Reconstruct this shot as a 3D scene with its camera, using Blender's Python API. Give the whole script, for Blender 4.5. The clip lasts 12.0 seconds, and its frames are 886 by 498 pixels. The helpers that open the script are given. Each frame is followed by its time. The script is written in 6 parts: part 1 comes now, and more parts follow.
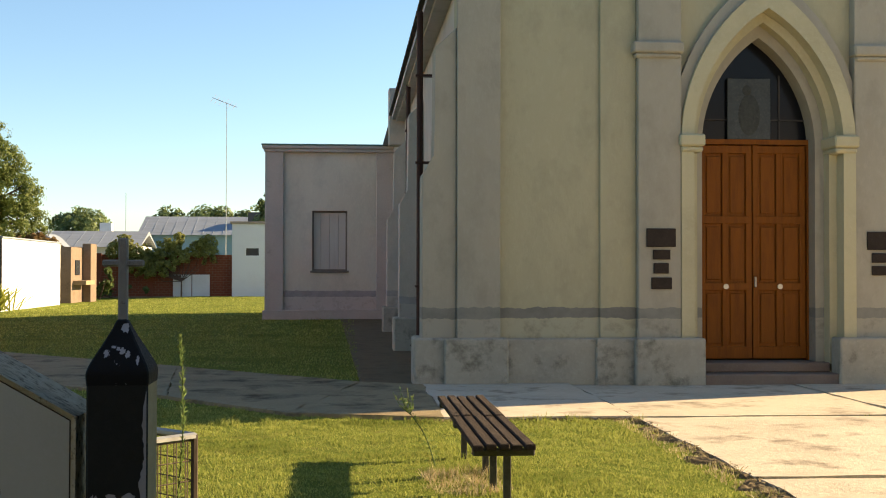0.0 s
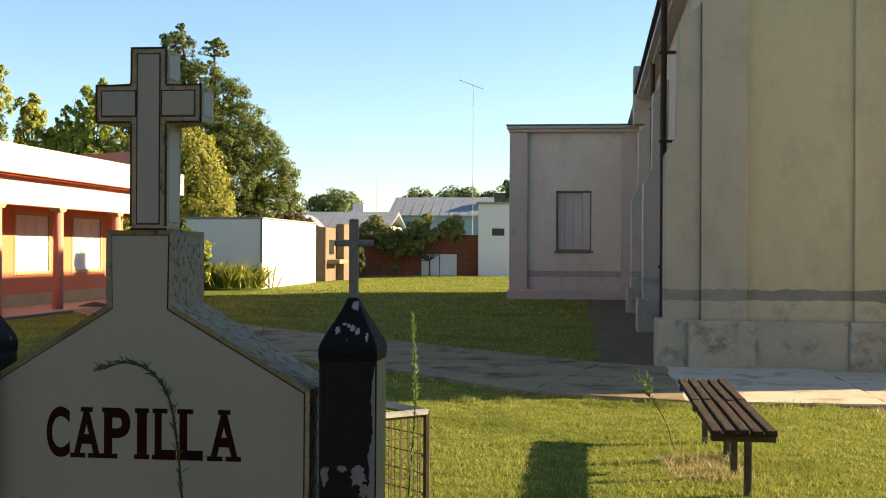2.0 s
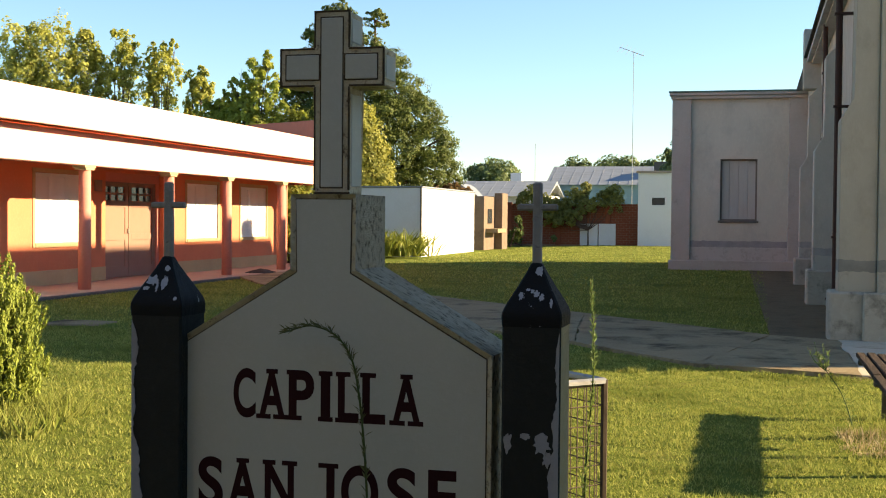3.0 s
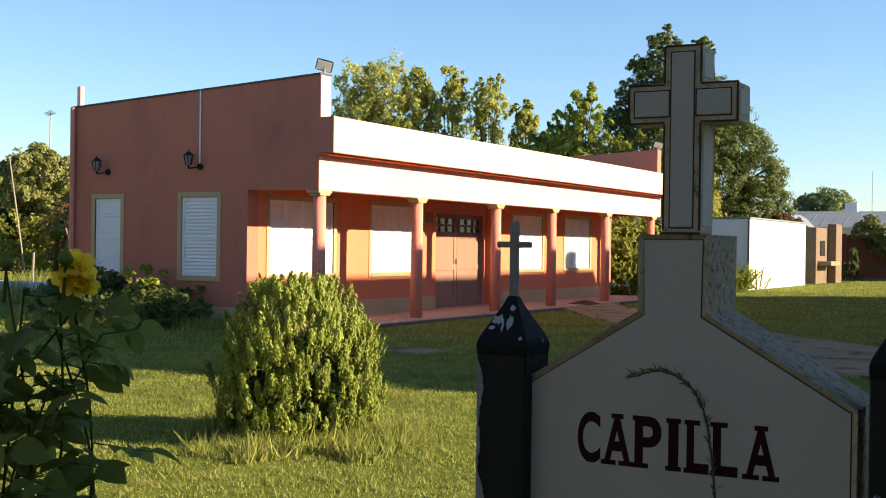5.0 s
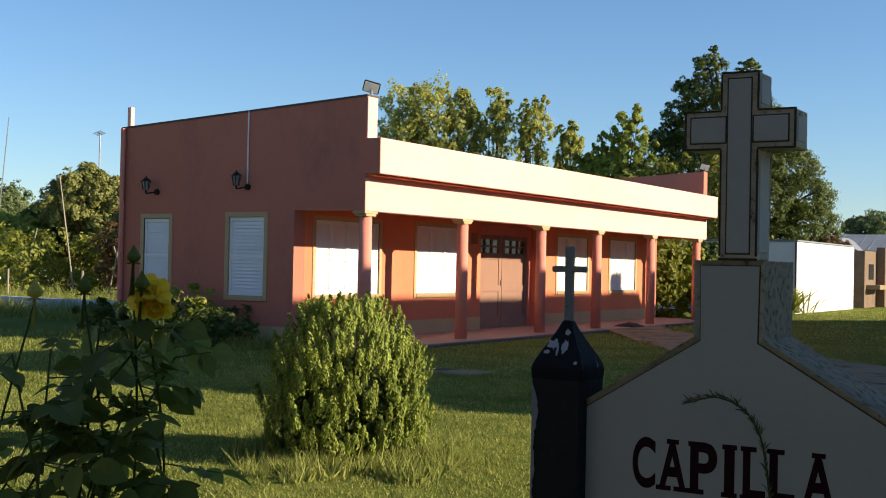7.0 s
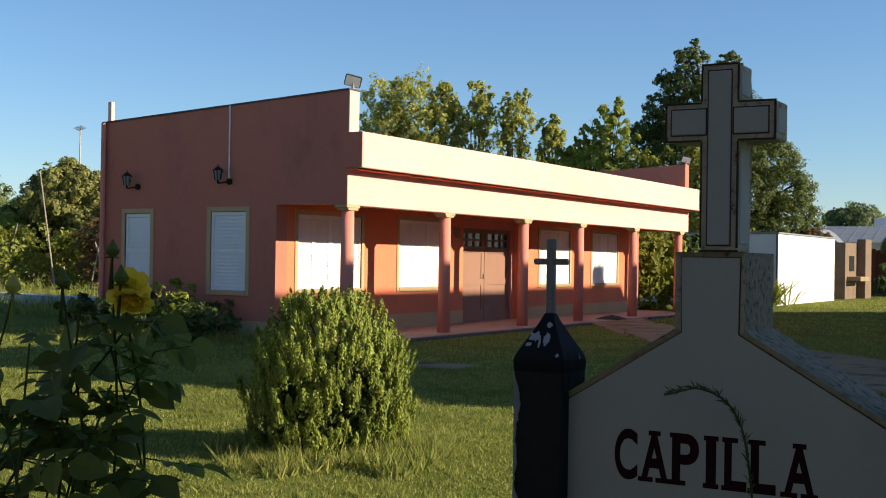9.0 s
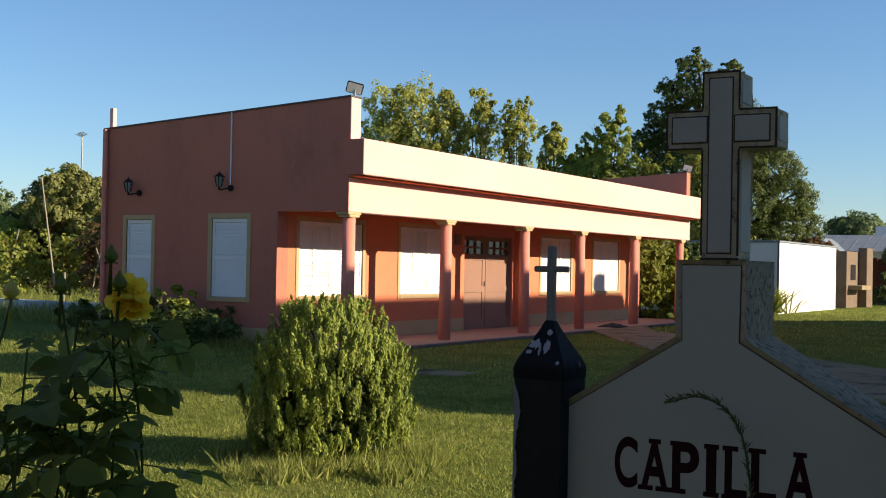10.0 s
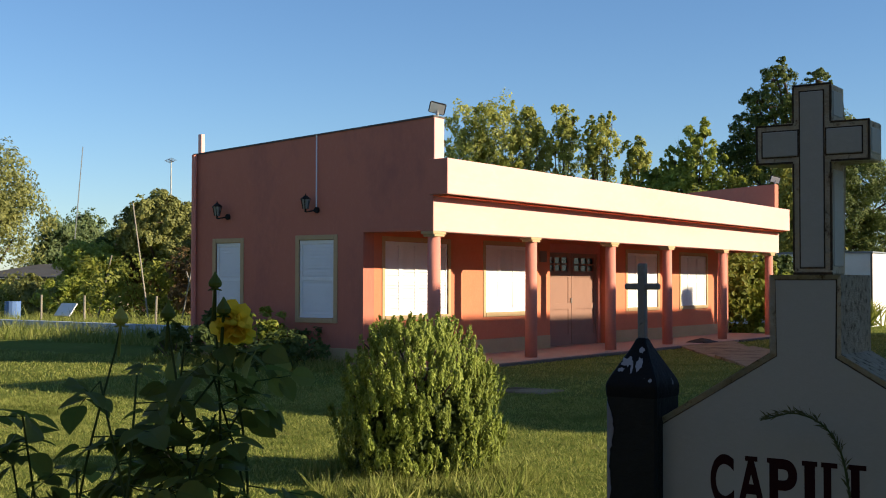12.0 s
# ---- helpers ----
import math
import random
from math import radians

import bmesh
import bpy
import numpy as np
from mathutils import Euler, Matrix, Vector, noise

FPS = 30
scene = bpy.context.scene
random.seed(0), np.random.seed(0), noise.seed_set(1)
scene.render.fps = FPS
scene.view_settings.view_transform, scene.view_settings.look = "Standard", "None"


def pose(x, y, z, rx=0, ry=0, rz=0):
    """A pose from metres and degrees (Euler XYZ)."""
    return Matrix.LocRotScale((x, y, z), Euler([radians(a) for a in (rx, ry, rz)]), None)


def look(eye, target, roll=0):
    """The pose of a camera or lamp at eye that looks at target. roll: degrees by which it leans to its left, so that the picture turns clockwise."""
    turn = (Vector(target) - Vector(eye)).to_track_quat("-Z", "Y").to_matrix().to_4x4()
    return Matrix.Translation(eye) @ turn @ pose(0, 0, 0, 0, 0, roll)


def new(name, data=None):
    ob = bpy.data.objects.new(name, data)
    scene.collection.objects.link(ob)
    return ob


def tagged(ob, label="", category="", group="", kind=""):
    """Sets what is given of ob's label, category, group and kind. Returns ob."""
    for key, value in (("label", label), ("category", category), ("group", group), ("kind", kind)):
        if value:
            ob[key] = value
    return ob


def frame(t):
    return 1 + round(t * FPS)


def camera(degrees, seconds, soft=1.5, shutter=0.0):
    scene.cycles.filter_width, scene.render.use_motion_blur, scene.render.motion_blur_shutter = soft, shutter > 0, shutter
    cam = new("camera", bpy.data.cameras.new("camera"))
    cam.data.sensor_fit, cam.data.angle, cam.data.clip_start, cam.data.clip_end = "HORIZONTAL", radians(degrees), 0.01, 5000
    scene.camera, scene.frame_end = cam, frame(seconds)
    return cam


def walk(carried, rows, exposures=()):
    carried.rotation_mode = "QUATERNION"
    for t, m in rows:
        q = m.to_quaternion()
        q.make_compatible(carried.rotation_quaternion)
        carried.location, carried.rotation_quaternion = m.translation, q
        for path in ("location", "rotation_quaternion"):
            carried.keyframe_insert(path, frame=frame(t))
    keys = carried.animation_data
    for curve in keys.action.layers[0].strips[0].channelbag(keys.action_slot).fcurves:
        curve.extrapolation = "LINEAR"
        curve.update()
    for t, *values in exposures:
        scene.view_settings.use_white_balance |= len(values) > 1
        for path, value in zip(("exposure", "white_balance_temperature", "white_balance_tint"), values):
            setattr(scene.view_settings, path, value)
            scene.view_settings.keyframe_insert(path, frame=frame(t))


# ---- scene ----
cam = camera(40.0, 12.0, soft=1.05)
EXPOSURES = [(0, 1.74, 7650, 9), (0.6, 1.8, 7850, 9), (1.2, 1.85, 7850, 9), (2.0, 1.78, 7550, 9), (3.2, 1.84, 7250, 9), (5.0, 1.5, 6650, 10), (5.5, 1.28, 6350, 10), (6.5, 1.06, 6150, 10), (9.0, 0.93, 6100, 10), (12.0, 0.9, 6050, 10)]
PATH = [
    (0, (0.078, -0.298, 1.427), (0.235, 1.695, 1.463), 0.1),
    (0.5, (0.1, -0.305, 1.426), (0.16, 1.694, 1.438), -0.1),
    (1, (0.123, -0.291, 1.429), (0.065, 1.708, 1.462), 0.4),
    (1.5, (0.142, -0.303, 1.429), (-0.018, 1.69, 1.459), -0.0),
    (2, (0.137, -0.294, 1.428), (-0.108, 1.691, 1.43), 0.3),
    (2.5, (0.112, -0.263, 1.422), (-0.266, 1.701, 1.391), 0.3),
    (3, (0.054, -0.244, 1.414), (-0.443, 1.693, 1.364), 0.5),
    (3.2, (0.029, -0.25, 1.418), (-0.513, 1.674, 1.349), 0.7),
    (5, (-0.041, -0.195, 1.441), (-1.024, 1.547, 1.435), 0.8),
    (5.5, (-0.046, -0.228, 1.45), (-1.095, 1.474, 1.481), 1.1),
    (6, (-0.05, -0.224, 1.454), (-1.103, 1.475, 1.498), 1.4),
    (6.5, (-0.057, -0.234, 1.451), (-1.104, 1.469, 1.484), 1.3),
    (8.5, (-0.059, -0.238, 1.449), (-1.095, 1.472, 1.471), 0.9),
    (9, (-0.057, -0.232, 1.448), (-1.077, 1.488, 1.465), 0.9),
    (9.5, (-0.056, -0.238, 1.447), (-1.099, 1.468, 1.468), 1.0),
    (10, (-0.057, -0.227, 1.447), (-1.079, 1.492, 1.476), 1.1),
    (10.5, (-0.056, -0.228, 1.448), (-1.084, 1.487, 1.483), 0.8),
    (11, (-0.055, -0.229, 1.448), (-1.098, 1.477, 1.487), 0.5),
    (11.5, (-0.056, -0.24, 1.451), (-1.141, 1.439, 1.496), 0.1),
    (12, (-0.056, -0.258, 1.453), (-1.194, 1.385, 1.51), 0.1),
]
walk(cam, [(t, look(eye, target, roll)) for t, eye, target, roll in PATH], EXPOSURES)
world = bpy.data.worlds.new("world")
scene.world = world
world.use_nodes = True
sky = world.node_tree.nodes.new("ShaderNodeTexSky")
sky.sky_type = 'NISHITA'
sky.sun_disc = False
sky.sun_elevation = radians(21)
sky.sun_rotation = radians(71)
sky.air_density = 1.0
sky.dust_density = 0.1
sky.ozone_density = 4.5
bg = world.node_tree.nodes["Background"]
world.node_tree.links.new(sky.outputs[0], bg.inputs[0])
bg.inputs[1].default_value = 0.074
sd = bpy.data.lights.new("sun", 'SUN')
sd.energy = 5.0
sd.angle = radians(0.5)
sd.color = (1.0, 0.82, 0.56)
sun = new("sun", sd)
sun.matrix_world = look((20, 6.8, 8.2), (0, 0, 0))


# ---- materials ----
def ramp_mix(nt, fac, a, b, lo=0.0, hi=1.0):
    """Colour between a and b as fac goes from lo to hi."""
    mr = nt.nodes.new("ShaderNodeMapRange")
    mr.inputs[1].default_value, mr.inputs[2].default_value = lo, hi
    nt.links.new(fac, mr.inputs[0])
    mx = nt.nodes.new("ShaderNodeMix")
    mx.data_type = 'RGBA'
    nt.links.new(mr.outputs[0], mx.inputs[0])
    for slot, c in ((6, a), (7, b)):
        if isinstance(c, tuple):
            mx.inputs[slot].default_value = (*c, 1)
        else:
            nt.links.new(c, mx.inputs[slot])
    return mx.outputs[2]


def tex_noise(nt, scale, detail=4.0, rough=0.6, stretch=(1, 1, 1)):
    tc = nt.nodes.new("ShaderNodeTexCoord")
    mp = nt.nodes.new("ShaderNodeMapping")
    mp.inputs["Scale"].default_value = stretch
    n = nt.nodes.new("ShaderNodeTexNoise")
    n.inputs["Scale"].default_value, n.inputs["Detail"].default_value, n.inputs["Roughness"].default_value = scale, detail, rough
    nt.links.new(tc.outputs["Object"], mp.inputs[0])
    nt.links.new(mp.outputs[0], n.inputs["Vector"])
    return n.outputs[0]


def surface(name, base, dark, light=None, rough=0.85, big=0.6, fine=25.0, bump=0.25, stretch=(1, 1, 1), metal=0.0, spec=0.1, stain=None, stain_at=(0.6, 0.75), stain_scale=2.0):
    """Base colour with wide blotches towards dark, fine grain towards light, bump and an optional stain with a shape of its own."""
    m = bpy.data.materials.new(name)
    m.use_nodes = True
    nt = m.node_tree
    p = nt.nodes["Principled BSDF"]
    col = ramp_mix(nt, tex_noise(nt, big, 6, 0.65, stretch), base, dark, 0.45, 0.8)
    f = tex_noise(nt, fine, 5, 0.7, stretch)
    if light:
        col = ramp_mix(nt, f, col, light, 0.5, 0.85)
    if stain:
        col = ramp_mix(nt, tex_noise(nt, stain_scale, 8, 0.7, stretch), col, stain, *stain_at)
    nt.links.new(col, p.inputs["Base Color"])
    p.inputs["Roughness"].default_value, p.inputs["Metallic"].default_value = rough, metal
    p.inputs["Specular IOR Level"].default_value = spec
    if bump:
        b = nt.nodes.new("ShaderNodeBump")
        b.inputs["Strength"].default_value, b.inputs["Distance"].default_value = bump, 0.02
        nt.links.new(f, b.inputs["Height"])
        nt.links.new(b.outputs[0], p.inputs["Normal"])
    return m


def banded(name, base, dark, light, band, lo, hi, low):
    """Plaster with a ragged cement repair band between the heights lo and hi and weathered plaster under it."""
    m = surface(name, base, dark, light, 0.9, 0.8, 18, 0.3, (1, 1, 0.45))
    nt = m.node_tree
    p = nt.nodes["Principled BSDF"]
    col = p.inputs["Base Color"].links[0].from_socket
    tc = nt.nodes.new("ShaderNodeTexCoord")
    sp = nt.nodes.new("ShaderNodeSeparateXYZ")
    nt.links.new(tc.outputs["Object"], sp.inputs[0])
    wob = tex_noise(nt, 5.0, 5, 0.7)
    ad = nt.nodes.new("ShaderNodeMath")
    ad.operation = 'MULTIPLY_ADD'
    nt.links.new(wob, ad.inputs[0])
    ad.inputs[1].default_value = 0.1
    nt.links.new(sp.outputs[2], ad.inputs[2])
    col = ramp_mix(nt, tex_noise(nt, 1.7, 6, 0.7, (1, 1, 0.7)), col, tuple(v * 0.93 for v in dark), 0.5, 0.75)
    col = ramp_mix(nt, tex_noise(nt, 0.9, 8, 0.75, (2.6, 2.6, 0.2)), col, tuple(v * 0.85 for v in dark), 0.64, 0.82)
    speck = tex_noise(nt, 7.0, 9, 0.8)
    col = ramp_mix(nt, speck, col, tuple(v * 0.5 for v in dark), 0.68, 0.76)
    low = ramp_mix(nt, tex_noise(nt, 3.2, 8, 0.75), low, tuple(v * 0.6 for v in low), 0.5, 0.7)
    off = 0.05
    under = ramp_mix(nt, ad.outputs[0], low, col, lo + off - 0.03, lo + off + 0.03)
    a = nt.nodes.new("ShaderNodeMath")
    a.operation = 'GREATER_THAN'
    nt.links.new(ad.outputs[0], a.inputs[0])
    a.inputs[1].default_value = lo + off
    b = nt.nodes.new("ShaderNodeMath")
    b.operation = 'LESS_THAN'
    nt.links.new(ad.outputs[0], b.inputs[0])
    b.inputs[1].default_value = hi + off
    c = nt.nodes.new("ShaderNodeMath")
    c.operation = 'MULTIPLY'
    nt.links.new(a.outputs[0], c.inputs[0])
    nt.links.new(b.outputs[0], c.inputs[1])
    bandcol = ramp_mix(nt, tex_noise(nt, 3.0, 6, 0.7), band, tuple(v * 0.75 for v in band), 0.4, 0.7)
    nt.links.new(ramp_mix(nt, c.outputs[0], under, bandcol), p.inputs["Base Color"])
    return m


def leafy(name, a, b, glow=0.35, rough=0.55, spec=0.25):
    """Foliage, varied leaf by leaf, that lets some light through."""
    m = bpy.data.materials.new(name)
    m.use_nodes = True
    nt = m.node_tree
    p = nt.nodes["Principled BSDF"]
    g = nt.nodes.new("ShaderNodeNewGeometry")
    col = ramp_mix(nt, g.outputs["Random Per Island"], a, b)
    col = ramp_mix(nt, tex_noise(nt, 0.7, 3), col, tuple(v * 0.6 for v in a), 0.5, 0.8)
    nt.links.new(col, p.inputs["Base Color"])
    p.inputs["Roughness"].default_value = rough
    p.inputs["Specular IOR Level"].default_value = spec
    tr = nt.nodes.new("ShaderNodeBsdfTranslucent")
    nt.links.new(col, tr.inputs[0])
    mx = nt.nodes.new("ShaderNodeMixShader")
    mx.inputs[0].default_value = glow
    nt.links.new(p.outputs[0], mx.inputs[1])
    nt.links.new(tr.outputs[0], mx.inputs[2])
    nt.links.new(mx.outputs[0], nt.nodes["Material Output"].inputs[0])
    return m


GRASS_SOIL = surface("lawn", (0.125, 0.15, 0.028), (0.07, 0.095, 0.018), (0.22, 0.235, 0.06), 0.95, 0.5, 55, 0.8, spec=0.02, stain=(0.25, 0.2, 0.075), stain_at=(0.56, 0.76), stain_scale=1.3)
BLADE = leafy("grass_blade", (0.15, 0.195, 0.038), (0.4, 0.395, 0.12), 0.4, 0.95, 0.02)
DRY = leafy("dry_grass", (0.38, 0.29, 0.15), (0.56, 0.46, 0.28), 0.3)
CHURCH_GREY = banded("church_grey", (0.352, 0.326, 0.255), (0.29, 0.272, 0.215), (0.385, 0.355, 0.28), (0.235, 0.232, 0.2), 0.84, 0.97, (0.335, 0.318, 0.255))
CHURCH_CREAM = banded("church_cream", (0.405, 0.375, 0.245), (0.34, 0.318, 0.212), (0.435, 0.405, 0.27), (0.21, 0.205, 0.175), 0.84, 0.97, (0.385, 0.368, 0.26))
CHURCH_SIDE = banded("church_side", (0.46, 0.415, 0.34), (0.385, 0.35, 0.29), (0.5, 0.455, 0.375), (0.33, 0.32, 0.29), 0.84, 0.97, (0.39, 0.365, 0.31))
ARCH_CREAM = surface("arch_cream", (0.46, 0.42, 0.27), (0.36, 0.325, 0.21), (0.49, 0.45, 0.3), 0.9, 1.2, 20, 0.25, stain=(0.3, 0.255, 0.14), stain_at=(0.62, 0.82))
PLINTH = surface("church_plinth", (0.35, 0.33, 0.265), (0.265, 0.252, 0.21), (0.4, 0.38, 0.31), 0.95, 1.8, 14, 0.4, stain=(0.12, 0.115, 0.09), stain_at=(0.52, 0.7), stain_scale=2.8)
ANNEX = banded("annex_plaster", (0.6, 0.53, 0.42), (0.5, 0.44, 0.35), (0.64, 0.575, 0.46), (0.36, 0.315, 0.29), 0.66, 0.84, (0.5, 0.43, 0.37))
ANNEX_DARK = surface("annex_pilaster", (0.46, 0.395, 0.335), (0.37, 0.32, 0.27), (0.5, 0.44, 0.37), 0.92, 0.9, 18, 0.3, stain=(0.26, 0.23, 0.2), stain_at=(0.6, 0.75), stain_scale=2.5)
ANNEX_FRAME = surface("annex_window_frame", (0.2, 0.155, 0.125), (0.14, 0.11, 0.09), (0.26, 0.21, 0.17), 0.85, 2.0, 18, 0.3)
SHUTTER_GREY = surface("grey_shutter", (0.5, 0.45, 0.385), (0.42, 0.375, 0.32), (0.54, 0.49, 0.42), 0.8, 1.5, 22, 0.15, (4, 4, 0.5))
ROOF_TIN = surface("roof_tin", (0.24, 0.265, 0.30), (0.17, 0.185, 0.2), (0.29, 0.315, 0.35), 0.6, 0.5, 9, 0.1, (1, 6, 1), 0.15)
GUTTER = surface("gutter_tin", (0.42, 0.43, 0.42), (0.25, 0.24, 0.22), None, 0.5, 2.0, 20, 0.1, metal=0.4)
DARK_EAVE = surface("eave_board", (0.06, 0.055, 0.05), (0.04, 0.035, 0.03), None, 0.8, 2, 20, 0.1)
PIPE_BROWN = surface("downpipe_paint", (0.06, 0.03, 0.022), (0.04, 0.02, 0.016), None, 0.55, 2, 20, 0.1)
GREEN_EDGE = surface("moss_flashing", (0.10, 0.19, 0.15), (0.06, 0.08, 0.07), None, 0.8, 3, 20, 0.2)
DOOR_WOOD = surface("varnished_door", (0.2, 0.062, 0.006), (0.115, 0.033, 0.004), (0.255, 0.086, 0.009), 0.55, 2.2, 14, 0.08, (6, 6, 0.6), spec=0.15)
STEP_STONE = surface("step_stone", (0.19, 0.15, 0.12), (0.13, 0.1, 0.085), (0.25, 0.2, 0.165), 0.85, 2, 40, 0.3)
DARK_GLASS = surface("dark_glass", (0.008, 0.009, 0.011), (0.006, 0.006, 0.007), None, 0.2, 2, 10, 0, spec=0.2)
PICTURE_GREY = surface("picture_grey", (0.04, 0.05, 0.05), (0.02, 0.025, 0.025), (0.085, 0.09, 0.082), 0.35, 9.0, 26, 0, spec=0.3)
PICTURE_FIGURE = surface("picture_figure", (0.05, 0.056, 0.052), (0.028, 0.032, 0.03), (0.09, 0.09, 0.078), 0.4, 11.0, 26, 0)
BRONZE = surface("plaque_bronze", (0.035, 0.028, 0.024), (0.022, 0.018, 0.016), (0.06, 0.05, 0.04), 0.5, 6, 60, 0.3, metal=0.6)
METAL = surface("dull_metal", (0.45, 0.43, 0.4), (0.3, 0.28, 0.26), None, 0.4, 5, 30, 0.1, metal=0.8)
PAVING = surface("concrete_paving", (0.52, 0.445, 0.34), (0.36, 0.3, 0.225), (0.6, 0.52, 0.4), 0.95, 0.7, 14, 0.6, spec=0.03, stain=(0.15, 0.118, 0.085), stain_at=(0.53, 0.72), stain_scale=1.5)
PATH_GREY = surface("path_concrete", (0.275, 0.213, 0.128), (0.18, 0.138, 0.085), (0.34, 0.27, 0.172), 0.95, 0.9, 22, 0.5, spec=0.02, stain=(0.09, 0.068, 0.043), stain_at=(0.5, 0.66), stain_scale=1.4)
SOIL = surface("bare_soil", (0.15, 0.112, 0.064), (0.085, 0.064, 0.038), (0.22, 0.172, 0.105), 1.0, 2.0, 30, 0.8)
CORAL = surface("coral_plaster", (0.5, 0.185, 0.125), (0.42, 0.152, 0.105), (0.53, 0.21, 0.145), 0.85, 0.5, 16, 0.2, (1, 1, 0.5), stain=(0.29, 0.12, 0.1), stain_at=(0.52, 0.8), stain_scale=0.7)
# The hall's coral again, more orange to carry the veranda's sun glow.
CORAL_GLOW = surface("coral_in_veranda_glow", (0.64, 0.21, 0.112), (0.55, 0.175, 0.095), (0.67, 0.24, 0.135), 0.85, 0.8, 16, 0.2)
ORANGE_SOFFIT = surface("orange_soffit", (0.62, 0.14, 0.05), (0.52, 0.11, 0.045), (0.66, 0.17, 0.07), 0.85, 0.8, 16, 0.2)
CORAL_DEEP = surface("coral_column", (0.65, 0.255, 0.19), (0.56, 0.21, 0.16), (0.69, 0.3, 0.235), 0.8, 1.0, 20, 0.15)
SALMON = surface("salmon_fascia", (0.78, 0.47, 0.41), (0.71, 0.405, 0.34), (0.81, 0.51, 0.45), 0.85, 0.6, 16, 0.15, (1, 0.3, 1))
TAN = surface("tan_trim", (0.5, 0.36, 0.2), (0.42, 0.3, 0.16), (0.54, 0.4, 0.24), 0.85, 1.0, 20, 0.2)
WHITE_WOOD = surface("white_shutter", (0.82, 0.82, 0.82), (0.75, 0.75, 0.74), None, 0.6, 2.0, 20, 0.05)
PINK_DOOR = surface("pink_door", (0.29, 0.17, 0.125), (0.24, 0.14, 0.105), None, 0.6, 1.0, 20, 0.05)
VERANDA = surface("veranda_tile", (0.42, 0.28, 0.21), (0.35, 0.23, 0.175), (0.47, 0.33, 0.26), 0.7, 1.0, 12, 0.1)
KERB = surface("veranda_kerb", (0.12, 0.105, 0.09), (0.08, 0.07, 0.06), (0.17, 0.15, 0.13), 0.9, 2, 20, 0.4)
BLACK_IRON = surface("black_iron", (0.02, 0.02, 0.02), (0.015, 0.015, 0.015), None, 0.5, 4, 30, 0.1)
LAMP_GLASS = surface("lantern_glass", (0.3, 0.31, 0.3), (0.2, 0.2, 0.2), None, 0.15, 4, 30, 0, spec=0.6)
BOARD_WHITE = surface("board_paint", (0.375, 0.392, 0.33), (0.32, 0.335, 0.282), (0.4, 0.415, 0.355), 0.8, 2.0, 50, 0.1, stain=(0.27, 0.268, 0.215), stain_at=(0.62, 0.8), stain_scale=4.0)
BOARD_EDGE = surface("weathered_concrete", (0.37, 0.345, 0.26), (0.22, 0.205, 0.15), (0.52, 0.5, 0.41), 0.95, 9, 90, 0.9, spec=0.02, stain=(0.07, 0.062, 0.042), stain_at=(0.5, 0.66), stain_scale=45.0)
BOARD_TRIM = surface("rusty_trim", (0.42, 0.385, 0.265), (0.26, 0.225, 0.135), (0.5, 0.47, 0.35), 0.9, 14, 80, 0.5, stain=(0.075, 0.052, 0.03), stain_at=(0.55, 0.68), stain_scale=36.0)
LETTER = surface("maroon_letter", (0.022, 0.005, 0.006), (0.016, 0.004, 0.005), None, 0.6, 5, 30, 0.05)
PILLAR_BLACK = surface("peeling_black_paint", (0.012, 0.015, 0.013), (0.008, 0.010, 0.009), (0.018, 0.021, 0.018), 0.6, 8, 40, 0.3, spec=0.2, stain=(0.2, 0.21, 0.2), stain_at=(0.69, 0.7), stain_scale=11.0)
PILLAR_TIP = surface("peeling_pillar_tip", (0.011, 0.012, 0.012), (0.008, 0.009, 0.009), None, 0.6, 8, 40, 0.3, spec=0.08, stain=(0.24, 0.26, 0.28), stain_at=(0.66, 0.67), stain_scale=26.0)
FLAKE = surface("bared_primer", (0.32, 0.345, 0.37), (0.22, 0.235, 0.25), (0.4, 0.425, 0.45), 0.8, 20, 80, 0.3)
PILLAR_RAW = surface("pillar_mortar", (0.3, 0.26, 0.15), (0.22, 0.19, 0.12), (0.36, 0.33, 0.22), 0.95, 8, 40, 0.5)
PILLAR_GREY = surface("pillar_undercoat", (0.26, 0.27, 0.28), (0.2, 0.2, 0.21), None, 0.85, 8, 40, 0.3)
CROSS_CEMENT = surface("small_cross_cement", (0.23, 0.23, 0.21), (0.15, 0.15, 0.13), (0.3, 0.3, 0.27), 0.9, 10, 60, 0.4, stain=(0.06, 0.06, 0.05), stain_at=(0.6, 0.68), stain_scale=30)
GROOVE = surface("groove_dirt", (0.06, 0.048, 0.03), (0.03, 0.024, 0.016), (0.12, 0.1, 0.065), 0.95, 8, 60, 0.3)
BENCH_WOOD = surface("weathered_slat", (0.055, 0.041, 0.033), (0.024, 0.018, 0.015), (0.15, 0.122, 0.1), 0.85, 4, 30, 0.8, (14, 0.8, 14), spec=0.05)
BENCH_IRON = surface("bench_leg", (0.075, 0.073, 0.055), (0.04, 0.036, 0.028), (0.12, 0.115, 0.09), 0.8, 5, 30, 0.3)
WIRE = surface("rusty_wire", (0.10, 0.075, 0.055), (0.06, 0.045, 0.035), None, 0.7, 8, 40, 0.1, metal=0.3)
RAIL = surface("galvanised_rail", (0.34, 0.34, 0.33), (0.22, 0.2, 0.18), None, 0.5, 8, 40, 0.1, metal=0.5)
WHITEWASH = surface("whitewash", (0.72, 0.70, 0.68), (0.64, 0.61, 0.59), (0.76, 0.74, 0.72), 0.9, 0.6, 12, 0.2, stain=(0.5, 0.46, 0.42), stain_at=(0.68, 0.85), stain_scale=1.0)
